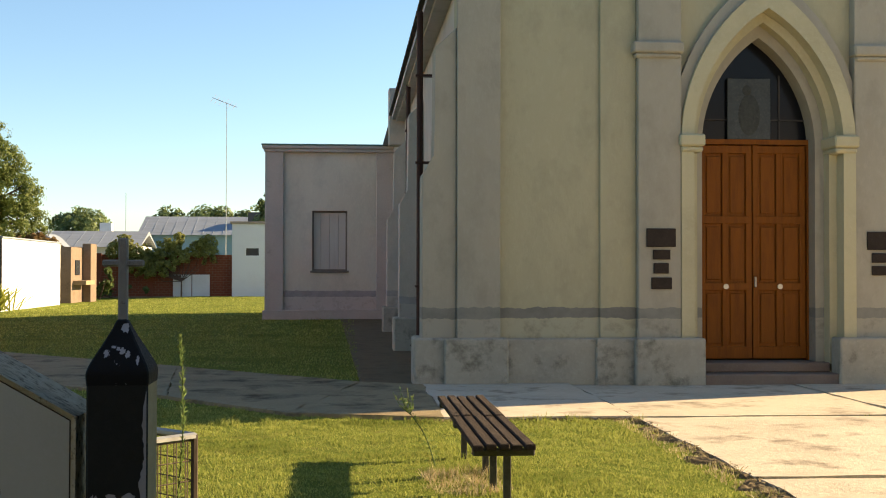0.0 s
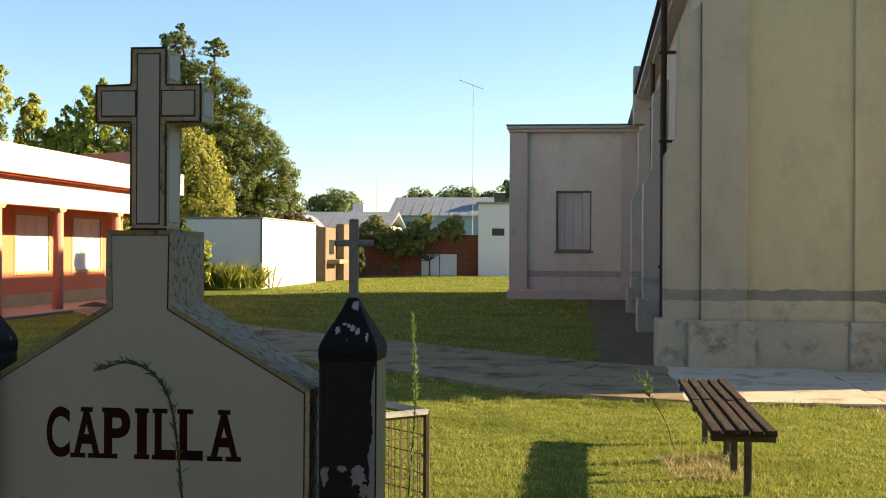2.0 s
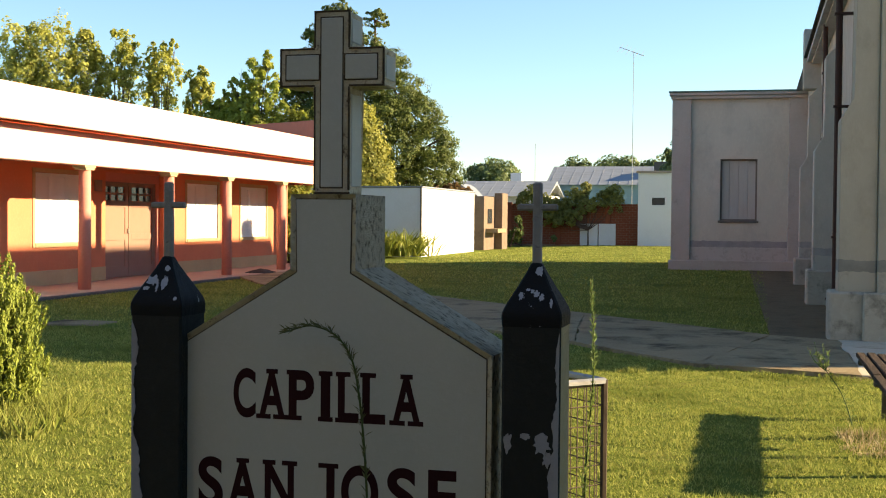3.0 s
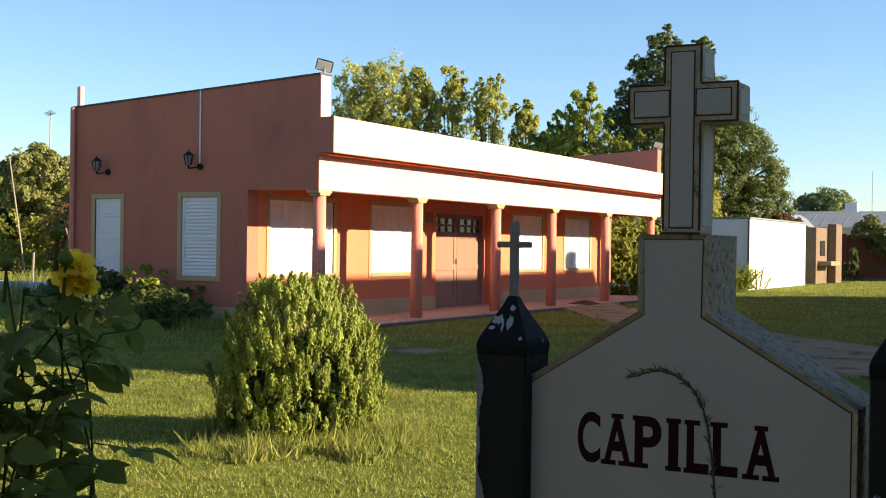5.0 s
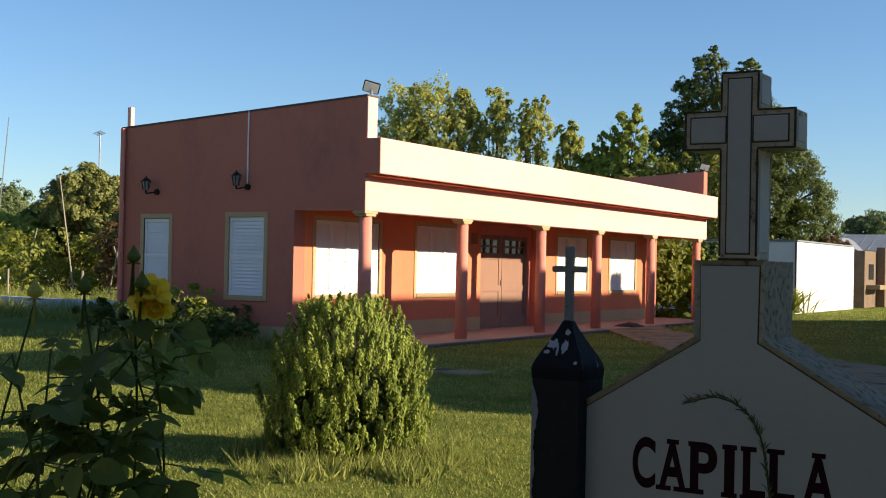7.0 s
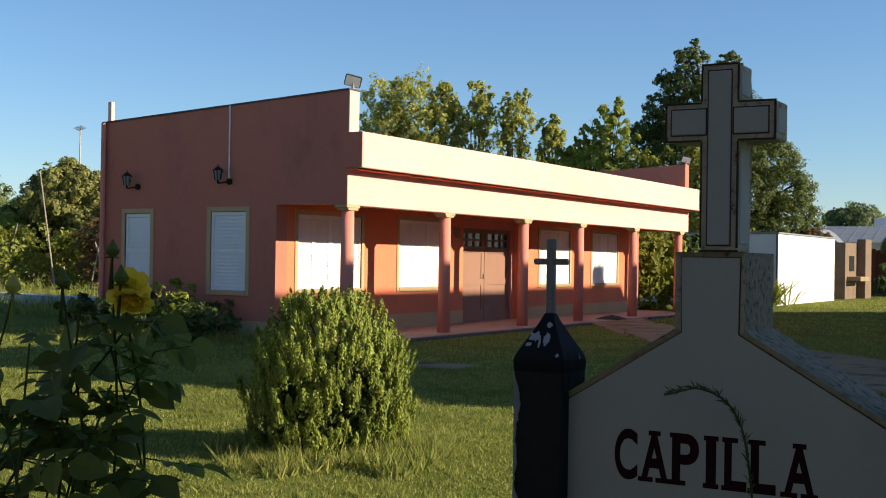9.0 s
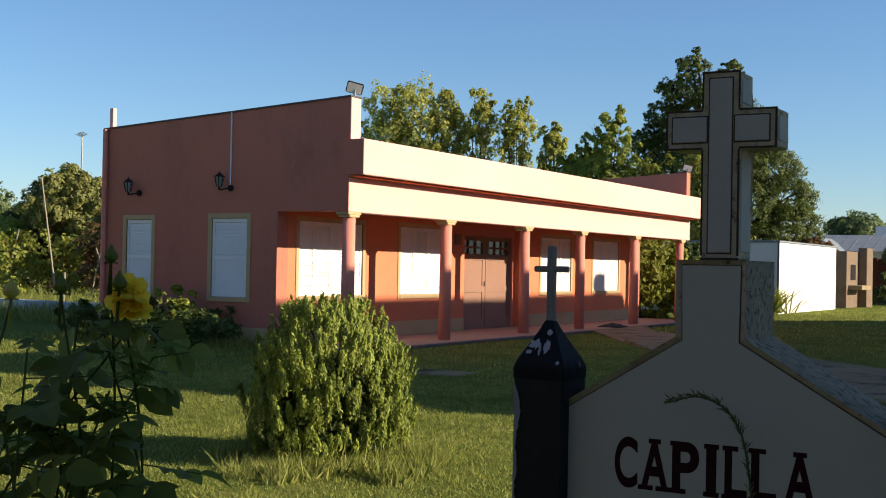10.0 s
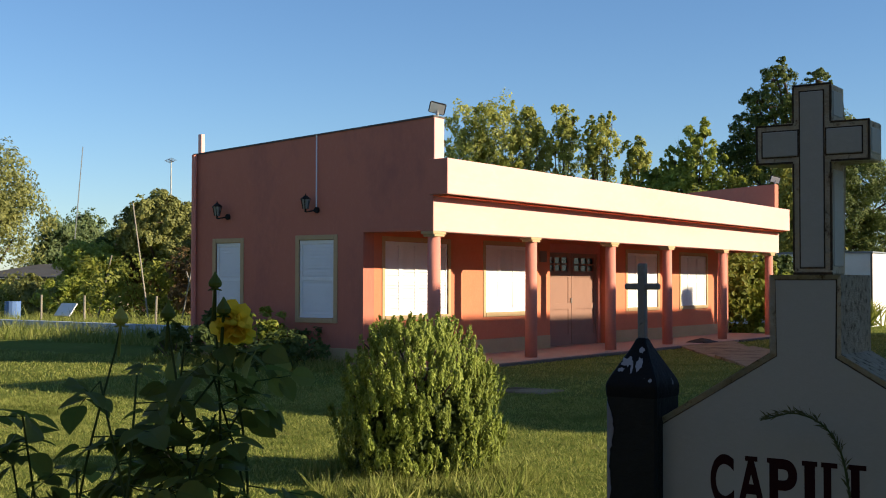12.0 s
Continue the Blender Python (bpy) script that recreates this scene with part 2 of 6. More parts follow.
BRICK_RED = surface("fence_brick", (0.24, 0.075, 0.042), (0.19, 0.058, 0.034), (0.29, 0.1, 0.06), 0.95, 1.0, 12, 0.4)
MORTAR = surface("fence_mortar", (0.27, 0.17, 0.12), (0.2, 0.12, 0.09), None, 0.95, 1, 12, 0.3)
BLUE_WALL = surface("pale_blue_wall", (0.2, 0.32, 0.38), (0.16, 0.26, 0.31), None, 0.9, 0.6, 12, 0.1)
HUT_BROWN = surface("hut_brown", (0.2, 0.145, 0.105), (0.13, 0.095, 0.07), (0.27, 0.2, 0.15), 0.95, 2.0, 14, 0.4)
HOUSE_DULL = surface("dull_house_wall", (0.34, 0.27, 0.22), (0.25, 0.2, 0.16), (0.38, 0.31, 0.26), 0.9, 0.8, 10, 0.2)
ROOF_DARK = surface("dark_roof", (0.10, 0.095, 0.09), (0.07, 0.065, 0.06), (0.14, 0.13, 0.12), 0.8, 0.6, 8, 0.2)
WINDOW_DARK = surface("window_pane", (0.03, 0.035, 0.04), (0.02, 0.022, 0.025), None, 0.2, 2, 10, 0, spec=0.5)
YELLOW_PAINT = surface("ochre_paint", (0.33, 0.25, 0.15), (0.2, 0.15, 0.1), None, 0.6, 2, 20, 0.1)
BARK = surface("bark", (0.11, 0.073, 0.06), (0.07, 0.055, 0.04), (0.16, 0.13, 0.1), 0.95, 4, 20, 0.8, (3, 3, 0.5))
STEM = surface("green_stem", (0.06, 0.09, 0.025), (0.045, 0.06, 0.02), None, 0.7, 8, 40, 0.1)
POLE_WOOD = surface("grey_pole", (0.32, 0.28, 0.22), (0.24, 0.2, 0.16), None, 0.9, 3, 20, 0.3)
LOW_WALL = surface("low_wall_paint", (0.45, 0.5, 0.56), (0.36, 0.4, 0.45), None, 0.9, 1.0, 15, 0.2)
LEAF_THUJA = leafy("thuja_spray", (0.14, 0.19, 0.022), (0.37, 0.41, 0.075), 0.18)
LEAF_EVER = leafy("evergreen_leaf", (0.075, 0.112, 0.024), (0.168, 0.19, 0.042), 0.38)
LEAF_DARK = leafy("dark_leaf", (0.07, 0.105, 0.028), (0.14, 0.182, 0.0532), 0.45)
LEAF_MID = leafy("mid_leaf", (0.17, 0.205, 0.036), (0.34, 0.34, 0.065), 0.5)
LEAF_POPLAR = leafy("poplar_leaf", (0.33, 0.36, 0.075), (0.6, 0.57, 0.16), 0.55)
LEAF_YELLOW = leafy("yellowing_leaf", (0.22, 0.235, 0.045), (0.385, 0.365, 0.085), 0.45)
# Floodlight lens: pale base colour stands for the sky mirrored in it.
LENS_SKY = surface("lens_sky_pale", (0.72, 0.7, 0.62), (0.6, 0.58, 0.52), None, 0.4, 4, 30, 0.0, spec=0.5)
LEAF_BRIGHT = leafy("bright_leaf", (0.25, 0.3, 0.045), (0.44, 0.46, 0.085), 0.5)
LEAF_AUTUMN = leafy("autumn_leaf", (0.135, 0.101, 0.0405), (0.257, 0.149, 0.0675), 0.5)
LEAF_OLIVE = leafy("olive_leaf", (0.18, 0.195, 0.055), (0.35, 0.345, 0.105), 0.42)
LEAF_FAR = leafy("far_leaf", (0.12, 0.165, 0.065), (0.23, 0.28, 0.11), 0.4)
LEAF_DULL = leafy("dull_weed_leaf", (0.075, 0.085, 0.03), (0.15, 0.16, 0.06), 0.35)
LEAF_ROSE = leafy("rose_leaf", (0.1, 0.135, 0.026), (0.21, 0.26, 0.055), 0.55, 0.6)
PETAL = leafy("yellow_petal", (0.82, 0.6, 0.03), (0.92, 0.72, 0.07), 0.45)
WEED_LEAF = leafy("weed_leaf", (0.13, 0.2, 0.05), (0.26, 0.32, 0.1), 0.4)


# ---- builders ----
def finish(name, bm, material, bevel=0.0):
    if bevel:
        bmesh.ops.bevel(bm, geom=list(bm.edges), offset=bevel, segments=1, affect='EDGES', clamp_overlap=True)
    bmesh.ops.recalc_face_normals(bm, faces=bm.faces)
    me = bpy.data.meshes.new(name)
    bm.to_mesh(me)
    bm.free()
    for one in material if isinstance(material, (list, tuple)) else (material,):
        me.materials.append(one)
    return me


def part(name, bm, material, parent=None, label="", bevel=0.0):
    ob = new(name, finish(name, bm, material, bevel))
    if parent:
        ob.parent = parent
        ob.matrix_parent_inverse = parent.matrix_basis.inverted()
    if label:
        ob["label"] = label
    return ob


def thing(name, at, label, category, group=""):
    e = new(name)
    e.empty_display_size = 0.1
    e.matrix_basis = Matrix.Translation(at)
    return tagged(e, label, category, group)


def bx(bm, x0, x1, y0, y1, z0, z1, turn=None):
    """A box into bm."""
    m = Matrix.Translation(((x0 + x1) / 2, (y0 + y1) / 2, (z0 + z1) / 2)) @ Matrix.Diagonal((x1 - x0, y1 - y0, z1 - z0, 1))
    bmesh.ops.create_cube(bm, size=1, matrix=turn @ m if turn else m)
    return bm


def box(name, x0, x1, y0, y1, z0, z1, material, parent=None, label="", bevel=0.008):
    return part(name, bx(bmesh.new(), x0, x1, y0, y1, z0, z1), material, parent, label, bevel)


def prism(pts, axis, a, b, bm=None):
    """A polygon, in the two other axes, swept from a to b along axis."""
    bm = bm or bmesh.new()

    def place(p, v):
        return {"x": (v, p[0], p[1]), "y": (p[0], v, p[1]), "z": (p[0], p[1], v)}[axis]
    one = [bm.verts.new(place(p, a)) for p in pts]
    two = [bm.verts.new(place(p, b)) for p in pts]
    bm.faces.new(one)
    bm.faces.new(two[::-1])
    for i in range(len(pts)):
        j = (i + 1) % len(pts)
        bm.faces.new((one[j], one[i], two[i], two[j]))
    return bm


def wall_grid(axis, u0, u1, z0, z1, d0, d1, holes, bm=None):
    """One wall with openings through it: u runs along axis, the thickness from d0 to d1."""
    bm = bm or bmesh.new()
    us = sorted({u0, u1, *(h[0] for h in holes), *(h[1] for h in holes)})
    zs = sorted({z0, z1, *(h[2] for h in holes), *(h[3] for h in holes)})
    made = {}

    def vert(i, k, d):
        if (i, k, d) not in made:
            made[i, k, d] = bm.verts.new((us[i], d, zs[k]) if axis == "x" else (d, us[i], zs[k]))
        return made[i, k, d]

    def full(i, k):
        if not (0 <= i < len(us) - 1 and 0 <= k < len(zs) - 1):
            return False
        u, z = (us[i] + us[i + 1]) / 2, (zs[k] + zs[k + 1]) / 2
        return not any(h[0] < u < h[1] and h[2] < z < h[3] for h in holes)
    for i in range(len(us) - 1):
        for k in range(len(zs) - 1):
            if full(i, k):
                for d in (d0, d1):
                    bm.faces.new((vert(i, k, d), vert(i + 1, k, d), vert(i + 1, k + 1, d), vert(i, k + 1, d)))
                for p, q, r in (((i, k), (i + 1, k), (i, k - 1)), ((i, k + 1), (i + 1, k + 1), (i, k + 1)), ((i, k), (i, k + 1), (i - 1, k)), ((i + 1, k), (i + 1, k + 1), (i + 1, k))):
                    if not full(*r):
                        bm.faces.new((vert(*p, d0), vert(*q, d0), vert(*q, d1), vert(*p, d1)))
    return bm


def rod(bm, p, q, r0, r1=None, n=8):
    """A tapered round bar from p to q."""
    p, q = Vector(p), Vector(q)
    d = q - p
    m = Matrix.Translation((p + q) / 2) @ d.to_track_quat("Z", "Y").to_matrix().to_4x4()
    bmesh.ops.create_cone(bm, cap_ends=True, segments=n, radius1=r0, radius2=r0 if r1 is None else r1, depth=d.length, matrix=m)
    return bm


def soup(name, verts, faces, material, parent=None, label=""):
    me = bpy.data.meshes.new(name)
    me.from_pydata(verts, [], faces)
    me.materials.append(material)
    ob = new(name, me)
    if parent:
        ob.parent = parent
        ob.matrix_parent_inverse = parent.matrix_basis.inverted()
    if label:
        ob["label"] = label
    return ob


def leaf_cards(rng, centres, size, aspect=0.6, up=0.0, along=None):
    """Small folded leaves round the centres: verts and faces of two triangles each."""
    n = len(centres)
    a = rng.normal(size=(n, 3)) if along is None else along + rng.normal(size=(n, 3)) * 0.35
    a[:, 2] += up
    a /= np.linalg.norm(a, axis=1, keepdims=True)
    b = np.cross(a, rng.normal(size=(n, 3)))
    b /= np.linalg.norm(b, axis=1, keepdims=True)
    s = (size * rng.uniform(0.6, 1.35, n))[:, None]
    c = np.cross(a, b)
    v = np.stack([centres - a * s, centres + b * s * aspect + c * s * 0.15, centres + a * s, centres - b * s * aspect + c * s * 0.15], 1).reshape(-1, 3)
    i = np.arange(n)[:, None] * 4
    f = np.concatenate([np.hstack([i, i + 1, i + 2]), np.hstack([i, i + 2, i + 3])])
    return v, f


def facing_leaves(rng, centres, normals, size, aspect=0.6, loose=0.45, along=None):
    """Small folded leaves that lie roughly across the given directions."""
    n = len(centres)
    c = normals + rng.normal(size=(n, 3)) * loose
    c /= np.linalg.norm(c, axis=1, keepdims=True)
    a = rng.normal(size=(n, 3)) if along is None else along + rng.normal(size=(n, 3)) * 0.3
    a -= c * (a * c).sum(1, keepdims=True)
    a /= np.linalg.norm(a, axis=1, keepdims=True)
    b = np.cross(a, c)
    s = (size * rng.uniform(0.6, 1.35, n))[:, None]
    v = np.stack([centres - a * s, centres + b * s * aspect + c * s * 0.12, centres + a * s, centres - b * s * aspect + c * s * 0.12], 1).reshape(-1, 3)
    i = np.arange(n)[:, None] * 4
    f = np.concatenate([np.hstack([i, i + 1, i + 2]), np.hstack([i, i + 2, i + 3])])
    return v, f


def crown_points(rng, lobes, n, clump=0.3, tall=1.0):
    """Leaf places and outward directions: rounded clumps over a cloud of ellipsoid lobes, with stray leaves between."""
    per = 40
    vol = np.array([l[3] * l[4] * l[5] for l in lobes]) ** 0.67
    pick = rng.choice(len(lobes), n // per, p=vol / vol.sum())
    l = np.array(lobes)[pick]
    d = rng.normal(size=(len(l), 3)) + (0, 0, 0.25)
    d /= np.linalg.norm(d, axis=1, keepdims=True)
    c = l[:, :3] + d * l[:, 3:6] * (rng.uniform(0.35, 1.05, len(l)) ** 0.6)[:, None]
    rad = l[:, 3:6].mean(1) * clump * rng.uniform(0.5, 1.25, len(l))
    e = rng.normal(size=(len(l), per, 3)) + 0.7 * d[:, None, :]
    e /= np.linalg.norm(e, axis=2, keepdims=True)
    r = rng.uniform(0.3, 1.0, (len(l), per)) ** 0.5 * np.where(rng.uniform(0, 1, (len(l), per)) > 0.9, 1.35, 1.0)
    pts = c[:, None, :] + e * (rad[:, None] * r)[:, :, None] * (1, 1, tall)
    out = e * 0.8 + d[:, None, :] * 0.7 + np.array([0, 0, 0.2])
    return pts.reshape(-1, 3), out.reshape(-1, 3)


def tree(name, x, y, height, lobes, material, label, n=3000, leaf=0.22, trunk=0.22, seed=1, group="", z0=0.0, aspect=0.6, clump=0.3, tall=1.0, loose=0.45):
    """A tapered trunk with limbs into each lobe, and a crown of single leaves."""
    rng = np.random.default_rng(seed)
    t = thing(name, (x, y, z0), label, "tree", group)
    bm = bmesh.new()
    low = min(l[2] for l in lobes)
    fork = (x, y, z0 + max(0.25 * height, (low - z0) * 0.6))
    rod(bm, (x, y, z0 - 0.1), fork, trunk, trunk * 0.7, 9)
    for l in lobes:
        mid = Vector(fork).lerp(Vector(l[:3]), 0.5) + Vector(rng.normal(size=3).tolist()) * 0.15
        rod(bm, fork, mid, trunk * 0.5, trunk * 0.3, 6)
        rod(bm, mid, l[:3], trunk * 0.3, trunk * 0.12, 6)
        for _ in range(4):
            d = rng.normal(size=3)
            d /= np.linalg.norm(d)
            rod(bm, l[:3], np.array(l[:3]) + d * np.array(l[3:6]) * 0.8, trunk * 0.1, trunk * 0.03, 5)
    part("trunk", bm, BARK, t)
    pts, out = crown_points(rng, lobes, n, clump, tall)
    pts[:, 2] = np.maximum(pts[:, 2], z0 + 0.05)
    v, f = facing_leaves(rng, pts, out, leaf, aspect, loose)
    soup("crown", v.tolist(), f.tolist(), material, t)
    return t


def gothic(cx, hw, spring, apex, foot, n=12):
    """A pointed arch outline from the left foot over the apex to the right foot, as (x, z)."""
    h = apex - spring
    c = (h * h - hw * hw) / (2 * hw)
    top = math.atan2(h, c)
    right = [(cx - c + (hw + c) * math.cos(top * i / n), spring + (hw + c) * math.sin(top * i / n)) for i in range(n + 1)]
    left = [(2 * cx - px, pz) for px, pz in right]
    return [(cx - hw, foot)] + left + right[::-1][1:] + [(cx + hw, foot)]


def arch_ring(outer, inner, y0, y1):
    bm = bmesh.new()
    rows = [[bm.verts.new((px, py, pz)) for px, pz in prof] for prof, py in ((outer, y0), (inner, y0), (inner, y1), (outer, y1))]
    for k in range(4):
        a, b = rows[k], rows[(k + 1) % 4]
        for i in range(len(a) - 1):
            bm.faces.new((a[i], a[i + 1], b[i + 1], b[i]))
    for i in (0, -1):
        bm.faces.new([r[i] for r in rows])
    return bm


def gz(x, y):
    """Height of the ground, which dips a little towards the hall."""
    s = min(1.0, max(0.0, (-x - 7.5) / 4.0))
    return -0.08 * s * s * (3 - 2 * s)


# ---- ground, paths ----
bm = bmesh.new()
xs = [-600, -150, -60, -30, -16, -12, -11.5, -11, -10.5, -10, -9.5, -9, -8.5, -8, -7.5, -4, 0, 4, 10, 30, 80, 200, 600]
ys = [-300, -60, -15, 0, 4, 8, 12, 16, 22, 30, 45, 70, 120, 300, 900]
grid = [[bm.verts.new((gx, gy, gz(gx, gy))) for gx in xs] for gy in ys]
for j in range(len(ys) - 1):
    for i in range(len(xs) - 1):
        bm.faces.new((grid[j][i], grid[j][i + 1], grid[j + 1][i + 1], grid[j + 1][i]))
ground = tagged(part("ground", bm, GRASS_SOIL), "mown green lawn with paler dry patches", "lawn", kind="structure")


def slab(parent, pts, z0, z1, material, seed):
    """One cast slab with slightly uneven edges."""
    rng = random.Random(seed)
    out = []
    for i, p in enumerate(pts):
        q = pts[(i + 1) % len(pts)]
        k = max(2, int(math.dist(p, q) / 0.35))
        for j in range(k):
            f = j / k
            w = 0.03 if j else 0.0
            out.append((p[0] + (q[0] - p[0]) * f + rng.uniform(-w, w), p[1] + (q[1] - p[1]) * f + rng.uniform(-w, w)))
    return part("slab", prism(out, "z", z0, z1), material, parent)


forecourt = tagged(box("pavement", 2.9, 13.8, 0.6, 14.3, -0.2, -0.03, SOIL, bevel=0), "sunlit cast concrete forecourt with dark open joints", "pavement", kind="structure")
gx = [2.86, 5.62, 8.4, 11.2, 13.9]
gy = [0.5, 4.2, 7.8, 11.28, 14.62]
for i in range(4):
    for j in range(4):
        slab(forecourt, [(gx[i] + (0.035 if i else 0), gy[j] + 0.07), (gx[i + 1] - 0.035, gy[j] + 0.07), (gx[i + 1] - 0.035, gy[j + 1] - 0.07), (gx[i] + (0.035 if i else 0), gy[j + 1] - 0.07)], -0.1, 0.02 + 0.004 * ((i + 2 * j) % 3), PAVING, 10 * i + j)

path = tagged(part("path", prism([(2.8, 11.5), (2.8, 14.4), (0.3, 14.9), (-0.4, 12.0)], "z", -0.1, 0.01), SOIL), "grey concrete path crossing the lawn to the hall", "path", kind="structure")
near_edge = [(2.82, 11.25), (1.0, 11.25), (-0.5, 11.7), (-1.9, 13.4), (-4.3, 15.6), (-7.2, 19.2), (-9.6, 23.2), (-12.1, 27.2)]
far_edge = [(2.82, 14.62), (1.0, 14.62), (0.25, 15.0), (-2.4, 17.7), (-5.7, 20.9), (-8.4, 24.3), (-10.2, 27.0), (-12.1, 30.6)]
for i in range(len(near_edge) - 1):
    a, b, c, d = near_edge[i], near_edge[i + 1], far_edge[i + 1], far_edge[i]
    z = gz((a[0] + b[0]) / 2, 0)
    slab(path, [d, c, b, a], z - 0.1, z + 0.04, PATH_GREY if i else PAVING, 50 + i)
side_strip = tagged(part("side_path", prism([(0.25, 15.05), (1.2, 14.9), (1.2, 35.4), (-0.1, 35.4)], "z", -0.1, 0.015), SOIL), "bare dark soil strip beside the church wall", "path", kind="structure")

def soil_strip(p, q, width, seed):
    """A low crumbly soil margin of uneven width on the left of the line from p to q."""
    rng = random.Random(seed)
    n = int(math.dist(p, q) / 0.025)
    d = (Vector((*q, 0)) - Vector((*p, 0))).normalized()
    side = Vector((-d.y, d.x, 0))
    bm = bmesh.new()
    rows = []
    for i in range(n + 1):
        c = Vector((*p, 0)).lerp(Vector((*q, 0)), i / n)
        w = width * (1 + 0.35 * math.sin(i * 0.11) + 0.3 * math.sin(i * 0.27 + 1) + 0.2 * math.sin(i * 0.73) + rng.uniform(-0.1, 0.1))
        row = []
        for k in range(7):
            v = c + side * w * k / 6
            row.append(bm.verts.new((v.x, v.y, gz(v.x, v.y) + (rng.uniform(0.004, 0.03) if 0 < k < 6 else (0.004 if k == 0 else -0.006)))))
        rows.append(row)
    for r, s in zip(rows, rows[1:]):
        for k in range(6):
            bm.faces.new((r[k], s[k], s[k + 1], r[k + 1]))
    return bm


tagged(part("soil_margin", soil_strip((2.9, 4.0), (2.93, 11.24), 0.2, 5), SOIL), "crumbled soil edge along the forecourt", "soil", kind="structure")
tagged(part("soil_margin", soil_strip((0.9, 11.26), (2.75, 11.26), -0.07, 6), SOIL), "crumbled soil edge along the path", "soil", kind="structure")
# Unseen wall, added to block low sky and give warm bounce.
sky_screen = tagged(box("wall_sky_screen", -40, 40, -6.3, -6.0, -0.1, 6.5, surface("sky_screen_warm", (0.26, 0.2, 0.14), (0.2, 0.15, 0.1), (0.3, 0.24, 0.17), 0.95, 0.5, 10, 0.3)), "unseen wall added to cut low sky light and bounce warm light", "wall", kind="structure")
# Block out of view, added only to keep sun off the near ground.
shade_block = tagged(box("wall_shade_block", 3.7, 12.0, -4.0, 5.0, -0.1, 4.4, WHITEWASH), "unseen plain block added to shade the board and near lawn", "wall", kind="structure")

# ---- church ----
CX = 5.355
church = thing("church", (CX, 25, 0), "grey and cream plastered chapel with a pointed-arch doorway", "church")
door_out = gothic(CX, 1.0, 3.05, 4.72, 0.0)
wall_poly = [(1.43, 0.0), (1.43, 5.3), (9.25, 5.3), (9.25, 0.0)] + door_out[::-1]
part("front_wall", prism(wall_poly, "y", 14.76, 15.1), CHURCH_CREAM, church)
bm = bmesh.new()
bx(bm, 1.43, 1.75, 15.1, 40.2, 0, 5.1)
bx(bm, 8.93, 9.25, 15.1, 40.2, 0, 5.1)
bx(bm, 1.75, 8.93, 39.9, 40.2, 0, 5.1)
part("nave_wall", bm, CHURCH_SIDE, church)
for s in (-1, 1):
    def fx(a, b):
        return (a, b) if s < 0 else (2 * CX - b, 2 * CX - a)
    a, b = fx(1.43, 1.97)
    box("corner_pier", a, b, 14.66, 14.86, 0, 5.35, CHURCH_GREY, church, bevel=0.012)
    a, b = fx(3.23, 3.69)
    box("pilaster", a, b, 14.71, 14.86, 0, 5.3, CHURCH_CREAM, church, bevel=0.01)
    a, b = fx(3.69, 4.24)
    box("door_pier", a, b, 14.6, 14.86, 0, 5.35, CHURCH_GREY, church, bevel=0.012)
    a, b = fx(3.62, 4.26)
    bm = bx(bmesh.new(), a, b, 14.53, 14.74, 4.15, 4.29)
    bx(bm, a + 0.03, b - 0.03, 14.56, 14.74, 4.09, 4.15)
    part("cornice_block", bm, CHURCH_GREY, church, bevel=0.02)
    a, b = fx(1.27, 2.06)
    box("plinth", a, b, 14.54, 14.75, -0.05, 0.6, PLINTH, church, bevel=0.02)
    a, b = fx(2.03, 3.19)
    box("plinth", a, b, 14.64, 14.75, -0.05, 0.59, PLINTH, church, bevel=0.015)
    a, b = fx(3.16, 3.66)
    box("plinth", a, b, 14.58, 14.75, -0.05, 0.596, PLINTH, church, bevel=0.015)
    a, b = fx(3.63, 4.5)
    box("plinth", a, b, 14.44, 14.75, -0.05, 0.6, PLINTH, church, bevel=0.02)
    a, b = fx(CX - 1.15, CX - 0.83)
    bm = bx(bmesh.new(), a, b, 14.52, 15.1, 2.99, 3.14)
    bx(bm, a + 0.02, b - 0.02, 14.55, 15.1, 2.92, 2.99)
    part("capital", bm, ARCH_CREAM, church, bevel=0.02)
part("arch_moulding", arch_ring(gothic(CX, 1.12, 3.05, 5.04, 0.0), gothic(CX, 0.96, 3.05, 4.74, 0.0), 14.58, 14.8), ARCH_CREAM, church, bevel=0.0)
part("arch_hood", arch_ring(gothic(CX, 1.24, 3.05, 5.22, 3.1), gothic(CX, 1.12, 3.05, 5.04, 3.1), 14.66, 14.8), CHURCH_GREY, church)
part("arch_reveal", arch_ring(gothic(CX, 0.98, 3.05, 4.75, 0.0), gothic(CX, 0.86, 3.05, 4.6, 0.0), 14.8, 15.05), ARCH_CREAM, church)
part("arch_reveal", arch_ring(gothic(CX, 0.88, 3.05, 4.62, 0.0), gothic(CX, 0.745, 3.05, 4.44, 0.0), 14.98, 15.3), CHURCH_GREY, church)
box("step", CX - 0.98, CX + 1.26, 14.5, 15.3, 0, 0.15, STEP_STONE, church, "worn reddish stone step", 0.015)
box("step", CX - 0.85, CX + 0.98, 14.8, 15.4, 0.15, 0.27, STEP_STONE, church, "worn reddish stone step", 0.015)
